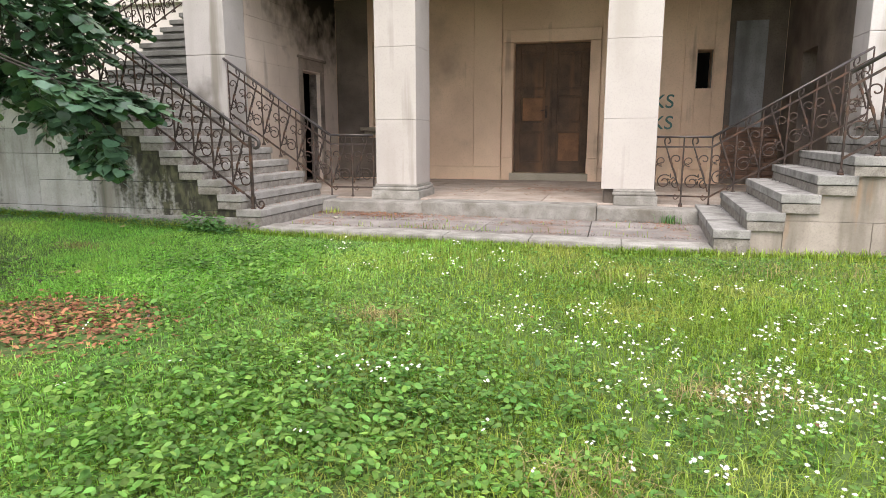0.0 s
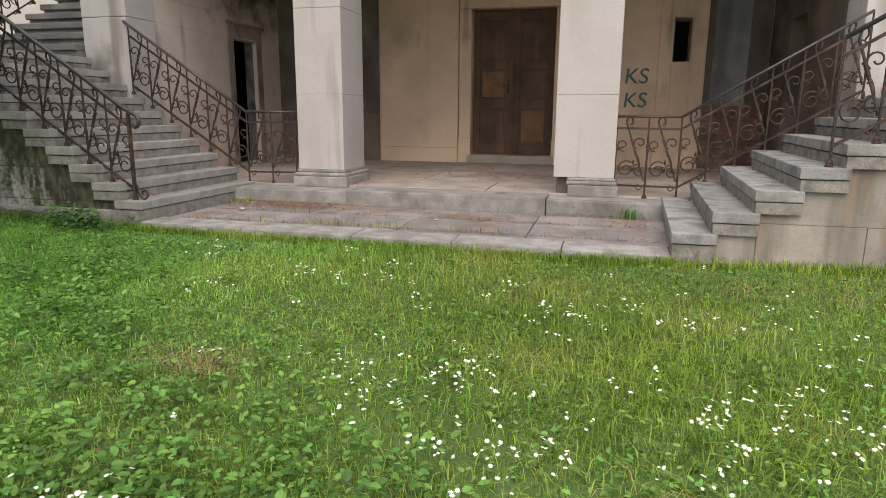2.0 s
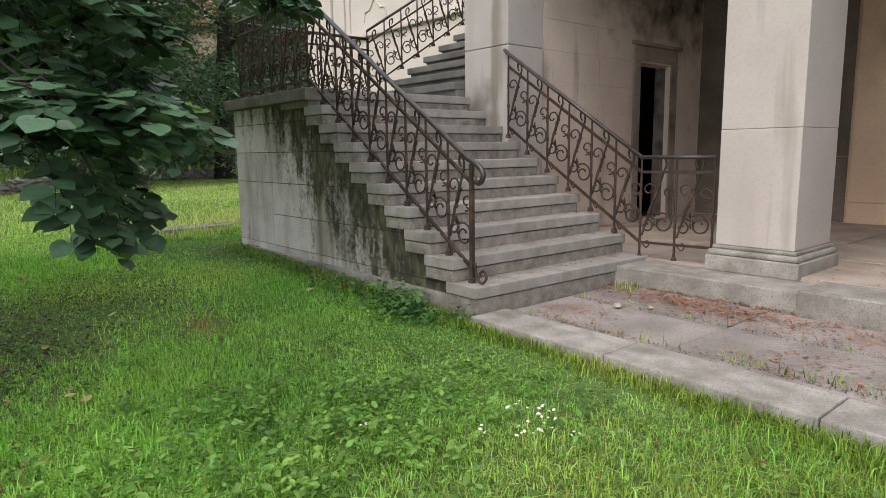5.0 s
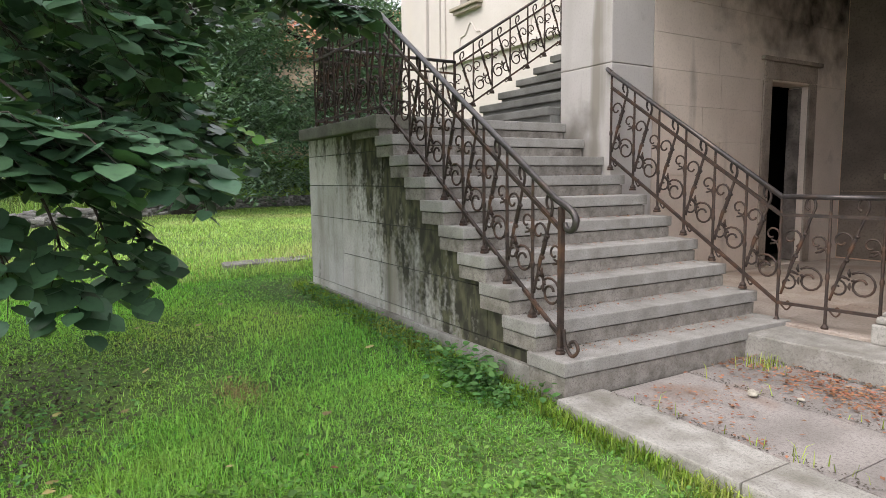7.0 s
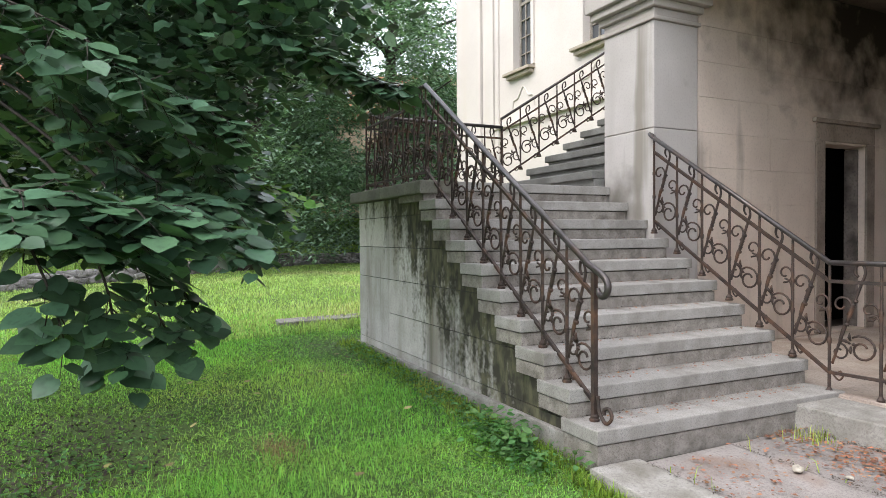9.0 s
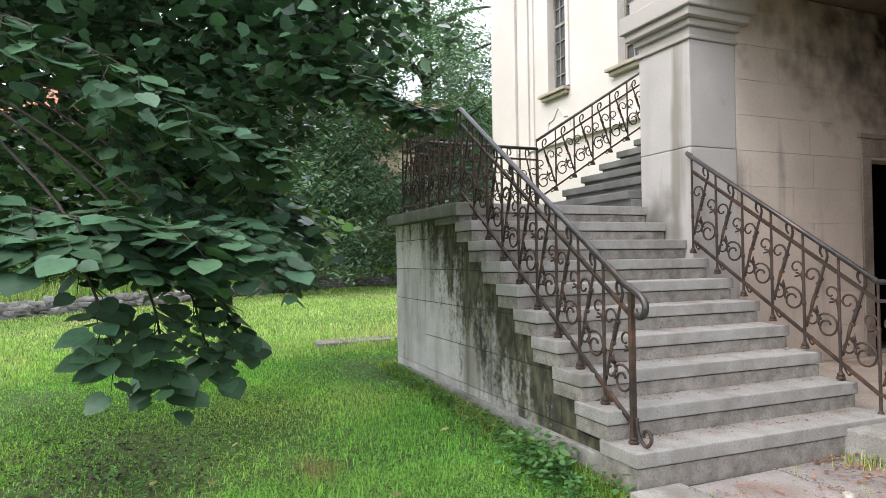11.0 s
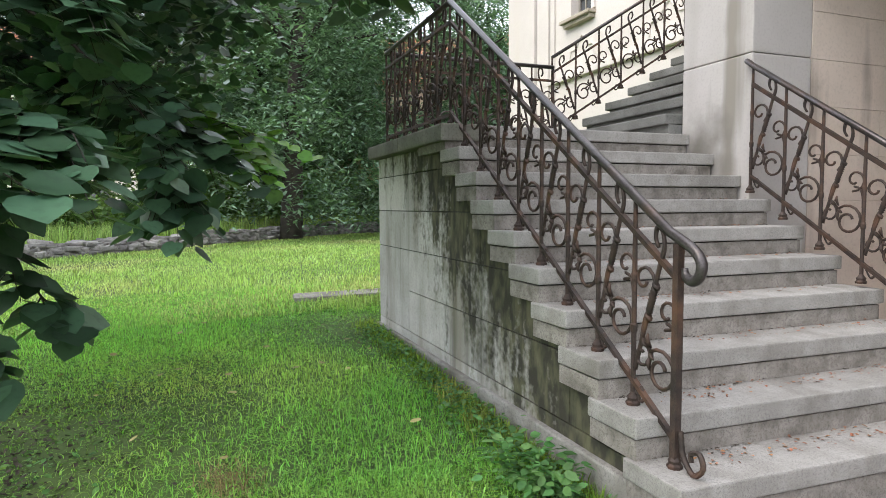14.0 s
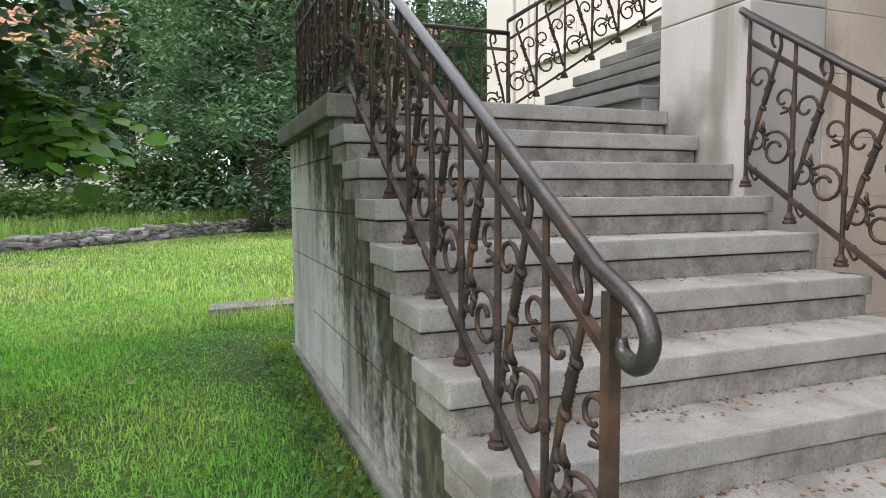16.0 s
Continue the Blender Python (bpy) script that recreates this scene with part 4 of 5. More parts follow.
def blades(x, y, height, width, lean=0.5, z=None):
    """Grass blades of five corners each, bent over."""
    n = len(x)
    az, bend = rng.uniform(0, math.tau, n), rng.uniform(0.1, 1.0, n) * lean
    fx, fy = np.cos(az), np.sin(az)
    base = np.stack([x, y, (ground_z(x, y) - 0.01) if z is None else z], -1)
    side = np.stack([-fy, fx, np.zeros(n)], -1) * np.asarray(width).reshape(-1, 1)
    fwd = np.stack([fx, fy, np.zeros(n)], -1)
    up = np.array([0, 0, 1.0])
    h = np.asarray(height).reshape(-1, 1)
    bd = bend.reshape(-1, 1)
    mid = base + up * h * 0.6 + fwd * h * bd * 0.3
    tip = base + up * h * (1 - 0.35 * bd) + fwd * h * bd
    v = np.stack([base - side, base + side, mid - side * 0.7, mid + side * 0.7, tip], 1)
    f = np.array([(0, 1, 3), (0, 3, 2), (2, 3, 4)])[None] + (np.arange(n) * 5)[:, None, None]
    return v.reshape(-1, 3), f.reshape(-1, 3)


def patchy(x, y, s, seed=0.0):
    """Smooth uneven field in 0..1."""
    return 0.5 + 0.25 * (np.sin(x * s + seed + 1.7 * np.sin(y * s * 0.6 + seed)) + np.sin(y * s * 1.3 - seed + 1.3 * np.sin(x * s * 0.8)))


def stuff(name, chunks, mat, label, category):
    v, f = joined(chunks)
    return tagged(new(name, numpy_mesh(name, v, f, mat)), label, category, kind="stuff")


def open_lawn(x, y):
    """Where grass can grow: not on the paving, the stairs or in the house."""
    paved = (x > -4.36) & (x < 0.72) & (y > front_y(x) - 0.01)
    stairs = (y > 7.27) & (x > -8.66) & (x <= -4.3)
    east = (y > 7.03) & (x > 0.6)
    bare = ((x + 3.85) ** 2 / 0.55 + (y - 3.75) ** 2 / 0.4 < 1) & (rng.random(len(x)) < 0.95)
    # Grass thinned under the linden to darken its shaded patch.
    shade = ((x + 5.9) ** 2 / 1.5 + (y - 4.55) ** 2 / 0.42 < 1) & (rng.random(len(x)) < 0.6)
    bare = bare | shade
    return ~(paved | stairs | east | bare | (y > 13.4) & (x > -17.8))


n = 580000
x = np.concatenate([rng.uniform(-5.5, 4.0, int(n * 0.52)), rng.uniform(-12, -3.2, int(n * 0.48))])
y = np.concatenate([rng.uniform(0.9, 7.25, int(n * 0.52)), rng.uniform(3.2, 9.5, int(n * 0.48))])
keep = open_lawn(x, y) & (rng.random(n) < 0.55 + 0.45 * patchy(x, y, 2.3))
x, y = x[keep], y[keep]
hgt = (0.035 + 0.08 * rng.random(len(x)) ** 1.6) * (0.6 + 0.8 * patchy(x, y, 1.4, 2.0)) * np.clip(0.95 + 0.09 * (x + 2.5), 0.68, 1.0)
wid = np.clip(1.0 + 0.16 * (-4.5 - x), 1.0, 2.0) * (0.0016 + 0.0022 * rng.random(len(x)) ** 2)
west = x + rng.normal(0, 0.9, len(x)) < -2.3
lawn_near = blades(x[~west], y[~west], hgt[~west], wid[~west], 1.6)
lawn_west = blades(x[west], y[west], hgt[west], wid[west], 1.6)
n = 150000
r = rng.random(n) ** 1.25
x = -9.5 - 17.5 * r
y = rng.uniform(-2, 16, n)
keep = (x > -20.3 - (y - 2.6) * 0.78) & ~((y > 13.2) & (x > -18))
x, y = x[keep], y[keep]
lawn_far = blades(x, y, 0.06 + 0.1 * rng.random(len(x)) * patchy(x, y, 0.9), (0.004 + 0.006 * rng.random(len(x))) * np.clip(-x / 12, 1, 2), 0.9)
# taller tufts along the kerb and the wall foot
xe = rng.uniform(-4.4, 0.75, 7000)
ye = front_y(xe) - np.abs(rng.normal(0, 0.07, len(xe))) - 0.005
xw = rng.uniform(-8.7, -4.4, 4500)
yw = 7.26 - np.abs(rng.normal(0, 0.09, len(xw)))
xr = rng.uniform(0.7, 4.0, 3000)
yr = 7.0 - np.abs(rng.normal(0, 0.1, len(xr)))
xt, yt = np.concatenate([xe, xw, xr]), np.concatenate([ye, yw, yr])
tufts = blades(xt, yt, np.where(yt > 7.0, 0.05, 0.06) + 0.08 * rng.random(len(xt)) ** 2, 0.003 + 0.002 * rng.random(len(xt)), 0.8)
stuff("grass", [lawn_near, tufts], GRASS, "uneven green lawn grass with yellowish patches", "grass")
stuff("grass", [lawn_west], TURF, "short fresh green turf beside the stone stair", "grass")
stuff("grass", [lawn_far], MEADOW, "pale yellowish grass of the far lawn", "grass")

# low broad-leaved weeds
def rosettes(px, py, per, size, height):
    n = len(px)
    cx, cy = np.repeat(px, per), np.repeat(py, per)
    az = rng.uniform(0, math.tau, n * per)
    rad = rng.uniform(0.0, 0.06, n * per)
    lx, ly = cx + rad * np.cos(az), cy + rad * np.sin(az)
    lz = ground_z(lx, ly) + height * rng.uniform(0.15, 1, n * per) * np.repeat(rng.uniform(0.4, 1, n), per)
    at = np.stack([lx, ly, lz], -1)
    along = np.stack([np.cos(az), np.sin(az), rng.normal(0.05, 0.3, n * per)], -1)
    nor = np.stack([rng.normal(0, 0.35, n * per), rng.normal(0, 0.35, n * per), np.ones(n * per)], -1)
    return leaves(at, along, nor, size * rng.uniform(0.6, 1.3, n * per), OVAL, HEART_LOW_F)


n = 16000
x, y = rng.uniform(-4.5, 3.5, n), rng.uniform(1.0, 6.8, n)
want = np.clip(1.25 - np.hypot((x + 1.3) / 2.2, (y - 2.3) / 1.5) * 0.6, 0.34, 1) * (0.35 + 0.9 * patchy(x, y, 1.9, 4.0))
keep = open_lawn(x, y) & (rng.random(n) < want)
weeds = rosettes(x[keep], y[keep], 7, 0.03, 0.1)
xb = np.concatenate([rng.normal(-2.0, 0.6, 420), rng.normal(-3.0, 0.5, 160), rng.normal(-0.9, 0.4, 120), rng.normal(-3.6, 0.35, 110)])
yb = np.concatenate([rng.normal(2.7, 0.6, 420), rng.normal(4.6, 0.5, 160), rng.normal(3.2, 0.4, 120), rng.normal(5.6, 0.4, 110)])
weeds3 = rosettes(xb, yb, 11, 0.042, 0.2)
n = 9000
x, y = rng.uniform(-12, -3.0, n), rng.uniform(3.2, 8.5, n)
keep = open_lawn(x, y) & (patchy(x, y, 1.5, 1.0) > 0.5)
weeds2 = rosettes(x[keep], y[keep], 6, 0.026, 0.055)
stuff("weeds", [weeds, weeds2, weeds3], WEED, "low broad-leaved weeds among the grass", "weeds")
xn = np.concatenate([rng.normal(-4.95, 0.14, 30), rng.uniform(-8.3, -5.0, 170), rng.normal(-4.66, 0.12, 30), rng.normal(-5.6, 0.6, 70)])
yn = np.concatenate([rng.normal(7.06, 0.08, 30), 7.22 - np.abs(rng.normal(0, 0.11, 170)), rng.normal(7.04, 0.08, 30), rng.normal(4.6, 0.3, 70)])
xc, yc = rng.normal(-4.95, 0.16, 30), np.minimum(rng.normal(7.04, 0.09, 30), 7.2)
stuff("nettles", [rosettes(xn, np.minimum(yn, 7.22), 8, 0.036, 0.13), rosettes(xc, yc, 12, 0.055, 0.26)], NETTLE, "dark green nettles along the wall foot", "weeds")

# dry straw-coloured spots in the lawn
STRAW = material("dry_straw", (0.42, 0.34, 0.16), (0.3, 0.23, 0.11), 6, 0.8, 0.0, 40, island=0.4, translucent=0.25)
sx0 = np.concatenate([rng.normal(a, r, 320) for a, b, r in ((-0.28, 2.65, 0.16), (-1.75, 4.4, 0.13), (0.35, 3.55, 0.2), (-0.4, 5.9, 0.3), (1.3, 6.3, 0.5), (-5.6, 5.75, 0.12))])
sy0 = np.concatenate([rng.normal(b, r * 0.6, 320) for a, b, r in ((-0.28, 2.65, 0.16), (-1.75, 4.4, 0.13), (0.35, 3.55, 0.2), (-0.4, 5.9, 0.3), (1.3, 6.3, 0.5), (-5.6, 5.75, 0.12))])
stuff("dry_grass", [blades(sx0, sy0, 0.05 + 0.09 * rng.random(len(sx0)), 0.0018 + 0.001 * rng.random(len(sx0)), 2.0)], STRAW, "dry straw-coloured grass spots in the lawn", "grass")

# small white flowers in loose drifts
DRIFTS = [(0.52, 3.15, 0.5, 0.3, 1.0), (0.95, 4.2, 0.5, 0.3, 0.8), (-0.35, 4.2, 0.32, 0.25, 0.9), (-0.85, 4.15, 0.3, 0.2, 0.6), (-1.36, 3.2, 0.18, 0.14, 0.9), (-2.2, 5.1, 0.16, 0.12, 0.5), (0.05, 5.3, 0.5, 0.25, 0.45),
          (-2.8, 6.15, 0.14, 0.14, 0.9), (-1.4, 5.7, 0.55, 0.3, 0.3), (1.6, 3.6, 0.5, 0.35, 0.7), (-0.1, 3.75, 0.35, 0.2, 0.6), (1.9, 5.0, 0.8, 0.5, 0.2), (1.0, 3.25, 0.6, 0.22, 1.0), (0.2, 2.75, 0.4, 0.2, 0.5)]
n = 15000
x, y = rng.uniform(-3.4, 3.4, n), rng.uniform(1.0, 6.7, n)
drift = 0.014 + sum(k * np.exp(-(((x - a) / c) ** 2 + ((y - b) / d) ** 2)) for a, b, c, d, k in DRIFTS)
keep = open_lawn(x, y) & (rng.random(n) < drift * 0.52 * (patchy(x, y, 9.0, 3.0) > 0.42))
x, y = x[keep], y[keep]
hz = rng.uniform(0.1, 0.26, len(x))
# each head: a ring of petals about a low dome
k = 8
per_head = 3
hx, hy = np.repeat(x, per_head) + rng.normal(0, 0.02, len(x) * per_head), np.repeat(y, per_head) + rng.normal(0, 0.02, len(x) * per_head)
hh = ground_z(hx, hy) + np.repeat(hz, per_head) + rng.normal(0, 0.01, len(hx))
az = np.tile(np.arange(k) * math.tau / k, len(hx)) + np.repeat(rng.uniform(0, 1, len(hx)), k)
lean_x, lean_y = np.repeat(rng.normal(0, 0.3, len(hx)), k), np.repeat(rng.normal(-0.15, 0.3, len(hx)), k)
heads = leaves(np.stack([np.repeat(hx, k), np.repeat(hy, k), np.repeat(hh, k)], -1), np.stack([np.cos(az), np.sin(az), -lean_x * np.cos(az) - lean_y * np.sin(az) + 0.1], -1), np.stack([lean_x, lean_y, np.ones(len(az))], -1), np.repeat(rng.uniform(0.006, 0.0115, len(hx)), k))
stuff("flower_heads", [heads], PETAL, "small white wild flowers in loose drifts", "flowers")
stuff("flower_stems", [blades(x, y, hz, np.full(len(x), 0.0016), 0.08)], WEED, "thin green stems under white flowers", "flowers")

# fallen leaves and dry needles
def litter(px, py, pz, size, tilt=0.25):
    n = len(px)
    az = rng.uniform(0, math.tau, n)
    return leaves(np.stack([px, py, pz], -1), np.stack([np.cos(az), np.sin(az), rng.normal(0, tilt, n)], -1), np.stack([rng.normal(0, tilt, n), rng.normal(0, tilt, n), np.ones(n)], -1), size * rng.uniform(0.5, 1.3, n))


bx, by = rng.normal(-3.85, 0.4, 2600), rng.normal(3.75, 0.3, 2600)
b1 = litter(bx, by, ground_z(bx, by) + rng.uniform(0.005, 0.05, 2600), 0.045)
# Dark litter on bare soil, also painting the linden's shade on the lawn.
bx, by = rng.normal(-5.85, 0.8, 2400), rng.normal(4.5, 0.42, 2400)
b8 = litter(bx, by, ground_z(bx, by) + rng.uniform(0.003, 0.035, 2400), 0.035, 0.4)
bx, by = rng.uniform(-9, 2.5, 90), rng.uniform(2, 7, 90)
b2 = litter(bx, by, ground_z(bx, by) + rng.uniform(0.02, 0.05, 90), 0.035)
bx, by = np.clip(rng.normal(-3.4, 0.5, 1300), -4.25, 0.5), np.minimum(rng.normal(8.6, 0.16, 1300), 8.88)
b3 = litter(bx, by, np.full(1300, 0.283) + rng.uniform(0, 0.014, 1300), 0.03, 0.15)
bx, by = rng.uniform(-4.2, 0.7, 6000), rng.uniform(7.5, 8.85, 6000)
lie = rng.random(6000) < np.clip(patchy(bx, by, 4.5, 5.0) * 1.6 - 0.75, 0.02, 1)
bx, by = bx[lie], by[lie]
b4 = litter(bx, by, np.full(len(bx), 0.281) + rng.uniform(0, 0.008, len(bx)), 0.026, 0.12)
bx, by = np.concatenate([rng.normal(-1.1, 0.3, 130), rng.normal(0.3, 0.25, 130)]), np.concatenate([rng.normal(8.3, 0.1, 130), rng.normal(8.6, 0.13, 130)])
b5 = litter(bx, by, np.full(260, 0.285) + rng.uniform(0, 0.02, 260), 0.03, 0.15)
sx, sk = rng.uniform(7.5, 9.3, 700), np.minimum(rng.integers(0, 9, 700), rng.integers(0, 9, 700))
b6 = litter(-4.36 - 0.262 * sk - rng.uniform(0.12, 0.29, 700) * 0.9, sx, 0.468 + RISE * sk + rng.uniform(0, 0.006, 700), 0.022, 0.15)
bx, by = rng.uniform(-2.9, -0.5, 260), rng.normal(11.2, 0.9, 260)
b7 = litter(bx, np.clip(by, 9.4, 13.2), np.full(260, 0.463), 0.04, 0.12)
bx, by = rng.normal(-1.0, 0.5, 600), rng.normal(11.3, 0.24, 600)
b9 = litter(bx, by, 0.459 + rng.uniform(0, 0.004, 600), 0.032, 0.1)
dk = rng.integers(0, 9, 8000)
dx = -4.36 - 0.262 * (dk + 1) - 0.045 + np.abs(rng.normal(0, 0.028, 8000))
dirt = litter(dx, rng.uniform(7.34, 9.36, 8000), 0.4665 + RISE * dk + rng.uniform(0, 0.004, 8000), 0.016, 0.3)
ek = rng.integers(0, 8, 2200)
ex = 0.75 + 0.29 * (ek + 1) + 0.045 - np.abs(rng.normal(0, 0.03, 2200))
dirt2 = litter(ex, rng.uniform(7.1, 9.3, 2200), 0.4665 + RISE * ek + rng.uniform(0, 0.004, 2200), 0.015, 0.3)
fx_, fy_ = rng.uniform(-4.25, 0.7, 2600), rng.choice([7.545, 8.235, 8.875], 2600) + rng.normal(0, 0.02, 2600)
dirt3 = litter(fx_, np.minimum(fy_, 8.89), np.full(2600, 0.277) + rng.uniform(0, 0.005, 2600), 0.014, 0.3)
CRUMB = material("dark_crumbs", (0.085, 0.07, 0.055), (0.05, 0.042, 0.033), 9, 0.95, 0.0, 60, island=0.4)
stuff("debris", [dirt, dirt2, dirt3, b8], CRUMB, "dark earth crumbs, rotted leaves and dark litter for the linden's shade", "debris")
stuff("fallen_leaves", [b1, b2, b3, b4, b5, b6, b7, b9], DRYLEAF, "dry reddish brown fallen leaves", "leaves")
FADED = material("faded_yellow_leaf", (0.42, 0.38, 0.14), (0.3, 0.25, 0.1), 6, 0.75, 0.0, 40, island=0.3)
bx = np.concatenate([[-7.37, -7.14], rng.uniform(-9.5, -4.6, 34)])
by = np.concatenate([[6.52, 6.65], rng.uniform(4.4, 7.0, 34)])
az = rng.uniform(0, math.tau, 36)
stuff("yellow_leaves", [leaves(np.stack([bx, by, ground_z(bx, by) + 0.055], -1), np.stack([np.cos(az), np.sin(az), 0 * az], -1), np.stack([rng.normal(0, 0.2, 36), rng.normal(0, 0.2, 36) - 0.2, np.ones(36)], -1), rng.uniform(0.03, 0.06, 36), HEART, HEART_F)], FADED, "faded yellow fallen leaves on the turf", "leaves")
kx = np.concatenate([rng.normal(-4.1, 0.06, 90), rng.normal(-2.2, 0.5, 120), rng.uniform(-4.2, 0.6, 120)])
ky = np.concatenate([rng.normal(8.75, 0.07, 90), rng.normal(7.59, 0.015, 120), rng.choice([7.555, 8.25], 120) + rng.normal(0, 0.012, 120)])
stuff("joint_weeds", [blades(kx, ky, 0.03 + 0.09 * rng.random(len(kx)), 0.002 + 0.0015 * rng.random(len(kx)), 0.9, np.full(len(kx), 0.268))], GRASS, "grass tufts growing in the paving joints", "grass")


# ---- trees ----
def limb(bm, pts, r0, r1, per=4, sides=7):
    line = smooth_line(pts, per)
    tube(bm, line, [r0 + (r1 - r0) * i / (len(line) - 1) for i in range(len(line))], sides)
    return line


def crown_leaves(centres, spread, per, size, mat_shape=DIAMOND, faces=DIAMOND_F, droop=0.3):
    n = len(centres) * per
    c = np.repeat(centres, per, 0)
    off = rng.normal(0, 1, (n, 3)) * np.asarray(spread)
    at = c + off
    az = rng.uniform(0, math.tau, n)
    along = np.stack([np.cos(az), np.sin(az), rng.normal(-droop, 0.35, n)], -1)
    nor = np.stack([rng.normal(0, 0.55, n), rng.normal(0, 0.55, n), np.ones(n)], -1)
    return leaves(at, along, nor, size * rng.uniform(0.6, 1.3, n), mat_shape, faces)


def tree(at, height, radius, low, leaf, clumps, per, mat, label, seed):
    g = np.random.default_rng(seed)
    z0 = float(ground_z(at[0], at[1]))
    t = thing("tree", (at[0], at[1], z0), label, "tree", "trees beyond the lawn")
    bm = bmesh.new()
    bend = g.normal(0, 0.4, 2)
    trunk = [(at[0], at[1], z0 - 0.2), (at[0] + bend[0] * 0.4, at[1] + bend[1] * 0.4, z0 + height * 0.3), (at[0] + bend[0], at[1] + bend[1], z0 + height * 0.62), (at[0] + bend[0], at[1] + bend[1], z0 + height * 0.92)]
    limb(bm, trunk, height * 0.03, height * 0.006)
    for k in range(9):
        a, h = k * 2.4 + g.uniform(0, 0.6), g.uniform(0.3, 0.75)
        s = Vector((at[0] + bend[0] * h, at[1] + bend[1] * h, z0 + height * h))
        e = s + Vector((math.cos(a) * radius * 0.75, math.sin(a) * radius * 0.75, height * g.uniform(0.05, 0.2)))
        limb(bm, [s, s.lerp(e, 0.5) + Vector((0, 0, 0.3)), e], height * 0.009, height * 0.002, 3, 5)
    part("trunk", bm, BARK, t, "grey-brown trunk with spreading limbs", True)
    u = unit(g.normal(0, 1, (clumps, 3)))
    rr = g.uniform(0.35, 1.0, (clumps, 1)) ** 0.5
    mid, half = (low + height) / 2, (height - low) / 2
    lump = 0.78 + 0.3 * np.sin(u[:, :1] * 5 + seed) * np.cos(u[:, 2:] * 4 + u[:, 1:2] * 3)
    c = np.array([at[0], at[1], z0 + mid]) + u * rr * lump * np.array([radius, radius, half])
    if mat is ASH and low < 1.5:
        a = g.uniform(0, math.tau, 110)
        ring = np.stack([at[0] + np.cos(a) * radius * g.uniform(0.3, 0.85, 110), at[1] + np.sin(a) * radius * g.uniform(0.3, 0.85, 110), z0 + g.uniform(0.6, 4.0, 110)], -1)
        c = np.concatenate([c, ring])
    v, f = crown_leaves(c, (0.38, 0.38, 0.24), per, leaf, LANCE if mat is ASH else DIAMOND)
    ob = under(new("crown", numpy_mesh("crown", v, f, mat)), t)
    tagged(ob, "dense uneven green crown")
    return t


TREES = [((-24.5, 8.6), 13.5, 4.6, 1.0, 0.24, 380, 58, ASH, "tall ash tree with drooping grey-green leaves"), ((-27.5, 14.6), 15.0, 5.0, 0.6, 0.25, 600, 62, ASH, "tall ash tree with drooping grey-green leaves"),
         ((-23.5, -4.5), 12.0, 4.6, 1.2, 0.26, 480, 60, DARKLEAF, "dark broad-leaved tree behind the stone border"), ((-33.0, 8.5), 14.0, 5.2, 0.2, 0.3, 560, 70, DARKLEAF, "dark broad-leaved tree behind the stone border"),
         ((-17.5, -4.5), 12.0, 4.5, 2.2, 0.22, 350, 50, DARKLEAF, "dark broad-leaved tree at the lawn edge"), ((-29.5, -5.5), 13.0, 5.0, 2.0, 0.26, 320, 45, DARKLEAF, "dark broad-leaved tree at the lawn edge"),
         ((-33.0, 21.5), 12.0, 5.2, 0.2, 0.33, 560, 60, ASH, "broad-leaved tree behind the main building"), ((-30.5, 4.3), 12.5, 4.3, 2.0, 0.25, 380, 58, ASH, "tall ash tree with drooping grey-green leaves"), ((-33.0, 1.3), 7.4, 3.5, 1.5, 0.26, 320, 56, DARKLEAF, "low dark broad-leaved tree before a white house"), ((-41.0, 12.0), 15.0, 6.0, 0.2, 0.4, 450, 60, DARKLEAF, "tall dark tree far behind the border")]
for i, row in enumerate(TREES):
    tree(*row, 20 + i)

# bushes and tall weeds behind the border
cx = np.sort(rng.uniform(0, 1, 1200))
cen = np.stack([-22.0 - 11.5 * cx - rng.uniform(2.5, 6.0, 1200), 0.0 + 18 * cx + rng.normal(0, 0.7, 1200), 0.45 + rng.uniform(0.0, 2.9, 1200) * (0.45 + 0.55 * patchy(cx * 17, cx * 3, 1.2))], -1)
for k in range(8):
    own = cen[k * 150:(k + 1) * 150] * np.array([1, 1, 0.55 if k < 2 else 1.0])
    mid = own.mean(0)
    bush = thing("bush", (mid[0], mid[1], 0.4), "overgrown green bush behind the stone border", "bush", "bushes behind the border")
    v, f = crown_leaves(own, (0.38, 0.38, 0.26), 60, 0.19)
    under(new("foliage", numpy_mesh("foliage", v, f, HEDGE)), bush)
    bm = bmesh.new()
    for q in own[::15]:
        tube(bm, [(mid[0] + (q[0] - mid[0]) * 0.3, mid[1] + (q[1] - mid[1]) * 0.3, 0.2), (q[0] * 0.6 + mid[0] * 0.4, q[1] * 0.6 + mid[1] * 0.4, q[2] * 0.6 + 0.1), tuple(q)], [0.025, 0.016, 0.006], 5)
    part("stem", bm, BARK, bush)
n = 26000
t = rng.uniform(-0.35, 1.2, n)
mx, my = -20.9 - 5.0 * t * 1.9 - rng.uniform(2.0, 8, n), 2.6 + 6.2 * t * 1.9 + rng.uniform(0, 2, n)
stuff("tall_grass", [blades(mx, my, rng.uniform(0.3, 1.0, n), rng.uniform(0.008, 0.016, n), 0.5)], MEADOW, "tall meadow grass behind the stone border", "grass")

# ---- linden at the lawn's edge, its boughs hanging over the grass ----
linden = thing("tree", (-7.2, 1.0, 0.15), "linden with long boughs of dark heart-shaped leaves", "tree")
bm = bmesh.new()
